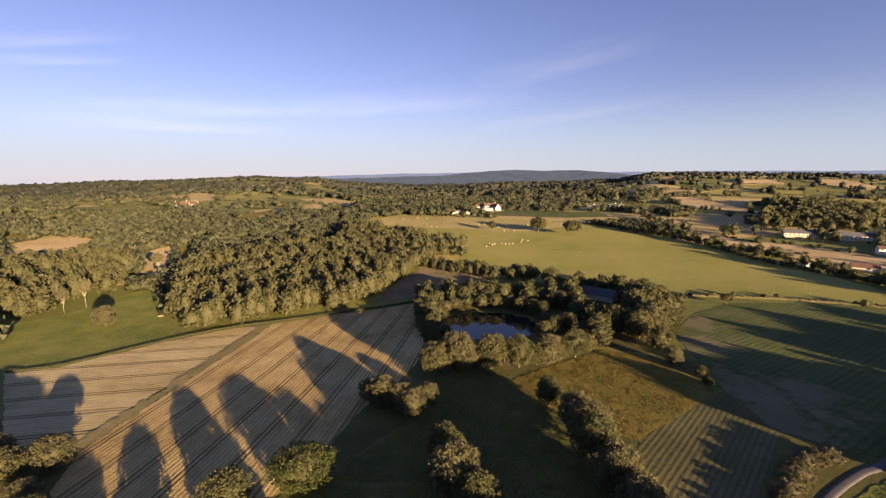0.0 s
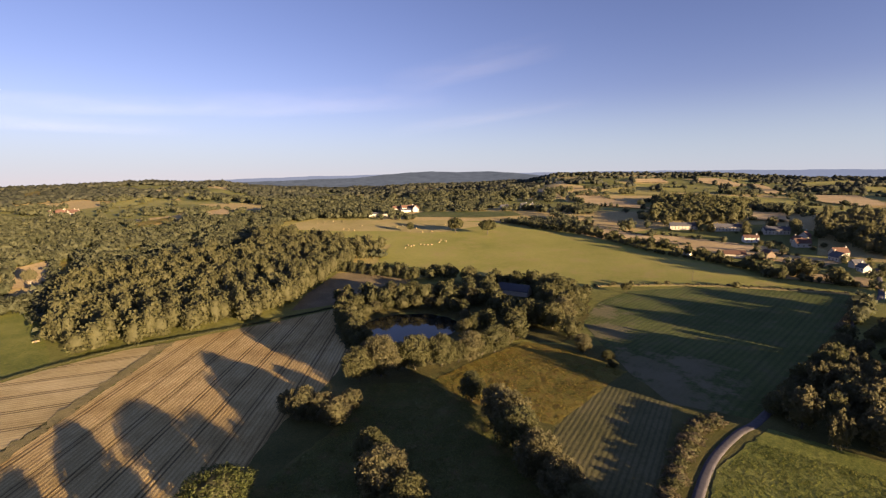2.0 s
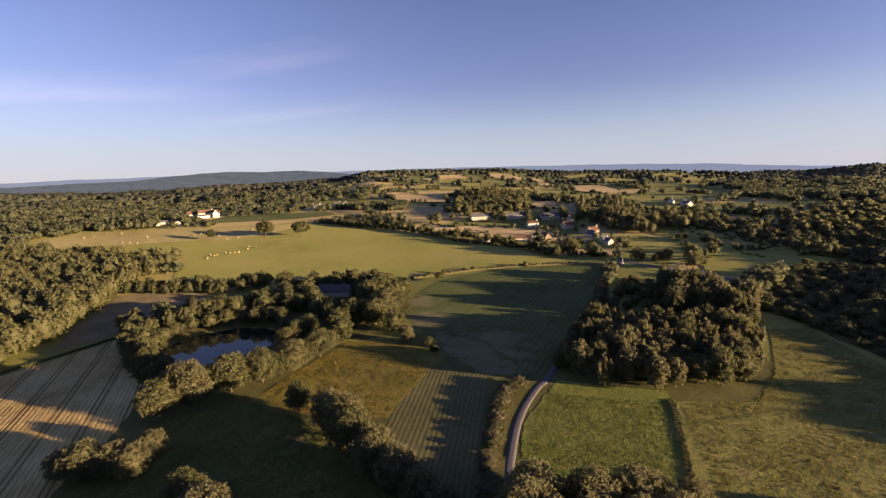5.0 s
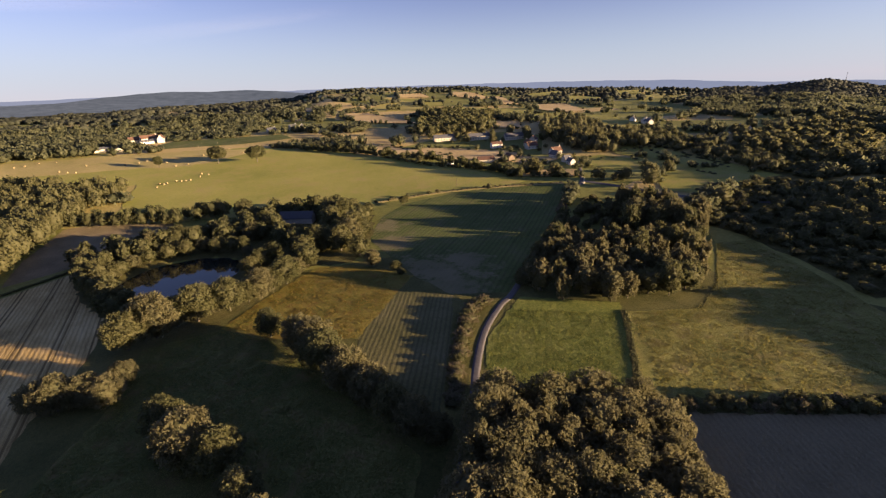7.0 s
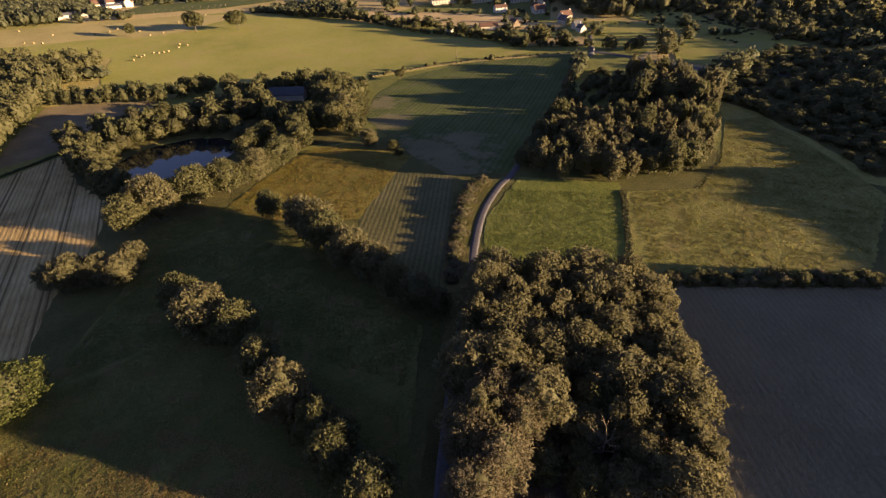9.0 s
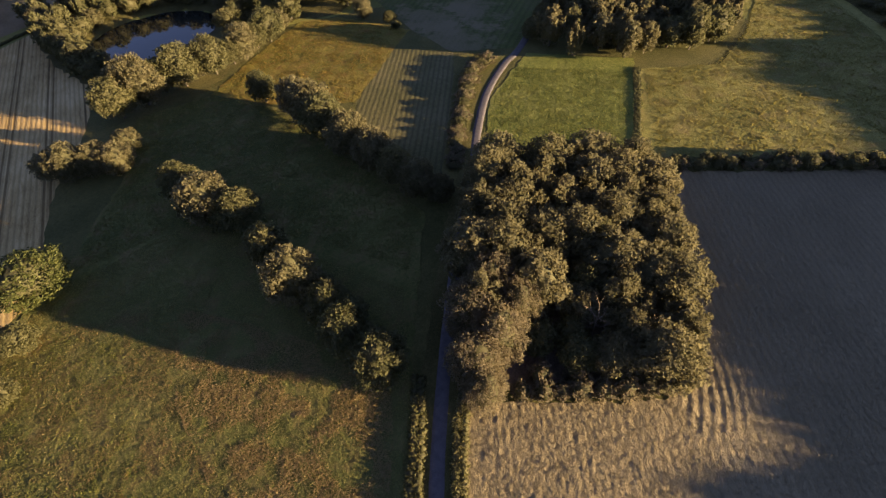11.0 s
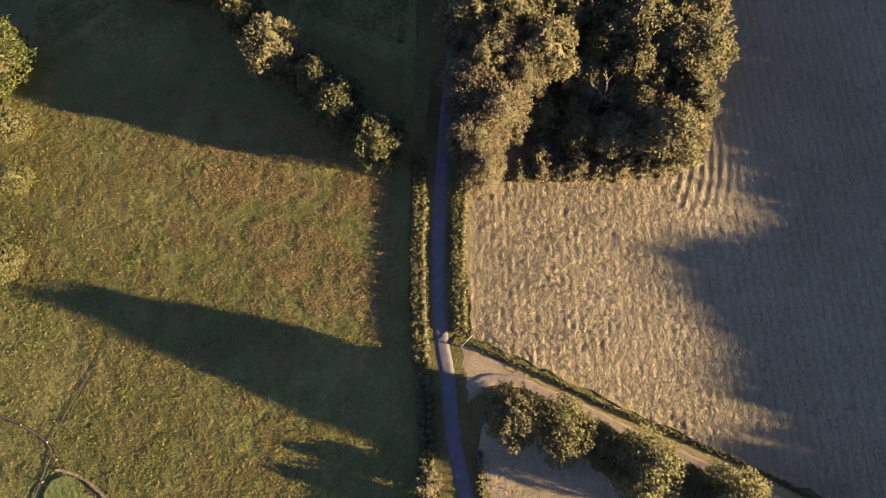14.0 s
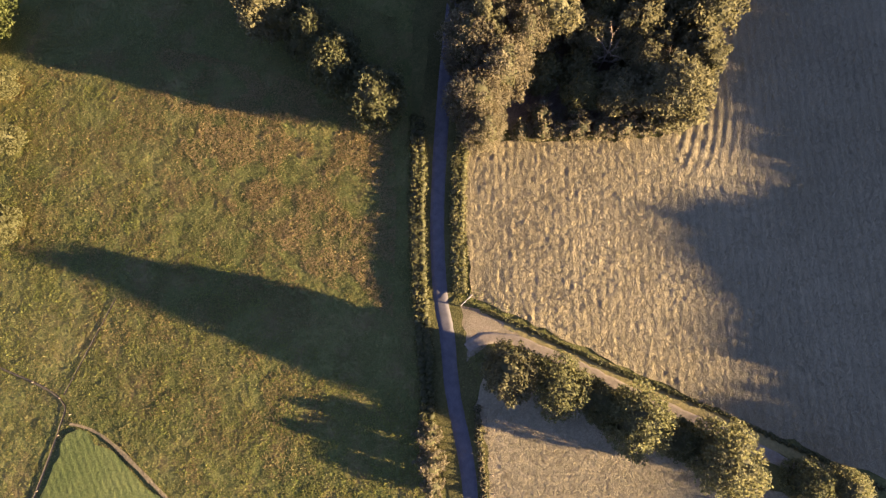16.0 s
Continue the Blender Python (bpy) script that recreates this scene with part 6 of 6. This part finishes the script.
scatter("meadow_tufts", [(-27, -23), (-13, -1), (-6, 10), (3, 22), (16, 38), (30, 60), (0, 120), (-38, 118), (-66, 98), (-112, 52), (-80, -38)], 350000, 0.25, 0.28, M_TUFT, "tufts of green and brown meadow grass", 91, 0.11, relief=TUSSOCKS)
scatter("seed_heads", [(-16, 92), (1, 69), (15, 44), (7, 31), (-11, 9.5), (-18, 24), (-24, 46), (-24, 67)], 90000, 0.27, 0.3, M_SEED, "reddish brown seed heads in the meadow", 90, 0.13, 0.0, relief=TUSSOCKS)
scatter("dock_stems", [(-45, 108), (-16, 92), (-24, 60), (-20, 20), (-40, -5), (-62, 10), (-58, 60), (-70, 80)], 60000, 0.27, 0.3, M_SEED, "brown stems among the meadow grass", 89, 0.12, -0.35, relief=TUSSOCKS)
scatter("green_tufts", [(-45, 108), (-29, 89), (-33, 66), (-28, 20), (-20, -14), (-34, -34), (-66, -30), (-62, 20), (-72, 44), (-95, 55), (-66, 90)], 70000, 0.3, 0.3, M_LUSH_TUFT, "fresh green grass in the damp side of the meadow", 88, 0.12, 0.1, relief=TUSSOCKS)
scatter("hay_swaths", [(22, 27), (5, 2), (15, -19), (27, -44), (40, -68), (60, -100), (130, -96), (196, -30), (160, 0), (116, 40), (68, 5), (54, 4), (40, 14)], 110000, 0.3, 0.12, M_WISP, "crumpled wisps of drying hay", 92, 0.085, 0.7, 51, swaths)
scatter("stubble_wisps", [(-9, -15), (-2, -11), (8, -29), (20, -55), (0, -80), (-40, -48), (-19, -29)], 22000, 0.3, 0.18, M_WISP, "short pale cut straw", 93, 0.12, 0.7, 51)
scatter("verge_tufts", [(3, 6), (6, 2), (12, -14), (8, -20), (2, -9), (-4, -8), (-22, -32), (-30, -36), (-12, -14), (-8, -4)], 9000, 0.32, 0.5, M_TUFT, "rank grass at the lane junction", 94, 0.16)


scatter("upper_meadow_tufts", [(3, 120), (34, 64), (50, 79), (46, 120), (40, 163), (27, 186), (0, 190), (-10, 160), (-36, 122)], 60000, 0.45, 0.25, M_TUFT, "tufts of meadow grass", 95, 0.13, relief=TUSSOCKS)
scatter("rough_tufts", [(28, 187), (42, 165), (66, 143), (101, 168), (116, 178), (100, 214), (85, 222), (52, 204)], 26000, 0.6, 0.35, M_ROUGH_TUFT, "blotchy orange and green rough grass", 96, 0.16, 0.2)
scatter("pasture_tufts", [(161, 84), (185, 68), (217, 74), (272, 96), (288, 85), (266, 55), (230, 17), (172, 7), (153, 19), (120, 50)], 60000, 0.6, 0.3, M_GREEN_TUFT, "tussocks of grazed grass", 97, 0.14, 0.3)
scatter("lush_tufts", [(128, 119), (157, 87), (120, 60), (87, 67), (75, 78), (84, 89), (104, 108)], 26000, 0.5, 0.3, M_LUSH_TUFT, "lush green grass tufts", 98, 0.14, 0.5, 37)


def mast(x, y):
    ob = new("radio_mast")
    z = ground_z(x, y)
    for hh, w in ((26, 0.6), (40, 0.3)):
        bm = bmesh.new()
        box(bm, -w, w, -w, w, 0 if hh == 26 else 26, hh)
        part("section", bm_mesh("section", bm, M_SLATE), ob)
    ob.matrix_basis = pose(x, y, z - 0.5)
    tagged(ob, "slim grey radio mast on a wooded hill", "mast")


mast(1756, 362)


def utility_pole(x, y, rot):
    ob = new("utility_pole")
    v, f = tube([(0, 0, -0.4), (0, 0, 3.5), (0.05, 0, 7.6)], [0.17, 0.14, 0.1], 8)
    part("pole", mesh_of("pole", [tuple(q) for q in v], f, M_WOOD, True), ob)
    bm = bmesh.new()
    box(bm, -0.9, 0.9, -0.06, 0.06, 6.9, 7.05)
    part("crossarm", bm_mesh("crossarm", bm, M_WOOD), ob)
    for k in (-0.8, 0, 0.8):
        v, f = tube([(k, 0, 7.05), (k, 0, 7.16), (k, 0, 7.28)], [0.03, 0.07, 0.04], 6)
        part("insulator", mesh_of("insulator", [tuple(q) for q in v], f, M_WHITE, True), ob, "pale ceramic insulator")
    ob.matrix_basis = pose(x, y, ground_z(x, y) + 0.2, 0, 0, rot)
    tagged(ob, "weathered timber utility pole by the pasture hedge", "pole", "utility poles")


utility_pole(262, 315, 70)
utility_pole(333, 308, 70)


def farm_trailer(x, y, rot):
    """A small flat trailer with low side boards, left in the meadow."""
    ob = new("farm_trailer")
    bm = bmesh.new()
    box(bm, -1.7, 1.7, -0.9, 0.9, 0.62, 0.74)
    part("deck", bm_mesh("deck", bm, M_WOOD), ob)
    for side in (-0.9, 0.86):
        bm = bmesh.new()
        box(bm, -1.7, 1.7, side, side + 0.04, 0.744, 1.0)
        part("side_board", bm_mesh("side_board", bm, M_BALE), ob, "orange-brown side board")
    for end in (-1.7, 1.66):
        bm = bmesh.new()
        box(bm, end, end + 0.04, -0.855, 0.855, 0.744, 1.0)
        part("end_board", bm_mesh("end_board", bm, M_BALE), ob, "orange-brown end board")
    for side in (-1.0, 1.0):
        v, f = tube([(0, side - 0.09, 0.36), (0, side + 0.09, 0.36)], [0.36, 0.36], 14)
        v, f = [tuple(q) for q in v], f + [list(range(14)), list(range(14, 28))]
        part("wheel", mesh_of("wheel", v, f, M_PANE), ob, "black rubber wheel")
    v, f = tube([(1.6, 0, 0.66), (2.9, 0, 0.45)], [0.05, 0.05], 6)
    part("drawbar", mesh_of("drawbar", [tuple(q) for q in v], f, M_SLATE), ob)
    ob.matrix_basis = pose(x, y, ground_z(x, y) + 0.12, 0, 0, rot)
    tagged(ob, "small orange-brown farm trailer standing in the green meadow", "trailer")


farm_trailer(-182, 278, 32)


# ---- high thin cloud ----
def cloud_material():
    m, nt, lk, b = material("thin_cloud")
    co = coords(nt, lk, False)
    n = noise_node(nt, lk, co, 0.0035, 6, 0.6, (5, 1, 1), 0)
    uv = nt.new("ShaderNodeTexCoord").outputs["Generated"]
    sep = nt.new("ShaderNodeSeparateXYZ")
    lk.new(uv, sep.inputs[0])
    soft = None
    for ax in (0, 1):
        e = math_node(nt, lk, "MULTIPLY", math_node(nt, lk, "MULTIPLY", sep.outputs[ax], math_node(nt, lk, "SUBTRACT", 1.0, sep.outputs[ax])), 4.0)
        soft = e if soft is None else math_node(nt, lk, "MULTIPLY", soft, e)
    f = math_node(nt, lk, "MULTIPLY", math_node(nt, lk, "MULTIPLY", ramp_node(nt, lk, n, [(0.35, (0, 0, 0)), (0.8, (1, 1, 1))]), soft), 0.045)
    b.inputs["Base Color"].default_value = (0.9, 0.9, 0.92, 1)
    lk.new(f, b.inputs["Alpha"])
    return m


M_CLOUD = cloud_material()


def cirrus(az, dist, z, length, wide, yaw, label):
    me = mesh_of("cirrus", [(-length / 2, -wide / 2, 0), (length / 2, -wide / 2, 0), (length / 2, wide / 2, 0), (-length / 2, wide / 2, 0)], [[0, 1, 2, 3]], M_CLOUD)
    ob = new("cirrus", me)
    a = radians(az)
    ob.matrix_basis = pose(dist * math.sin(a), dist * math.cos(a), z, 90, 0, -az) @ pose(0, 0, 0, 0, 0, yaw)
    ob.visible_shadow = False
    tagged(ob, label, "cloud", "thin clouds", "structure")


for az, el, length, wide, yaw in [(-40, 12.4, 1100, 110, 13), (-39, 10.8, 900, 80, 8), (-24, 7.6, 2600, 160, 3), (-4, 9, 2200, 240, 4), (14, 13, 1600, 260, 12), (16, 7.2, 1800, 120, 8), (-30, 5.5, 1800, 120, 0)]:
    cirrus(az, 4000, 90 + 4000 * math.tan(radians(el)), length, wide, yaw, "thin streak of white high cloud")
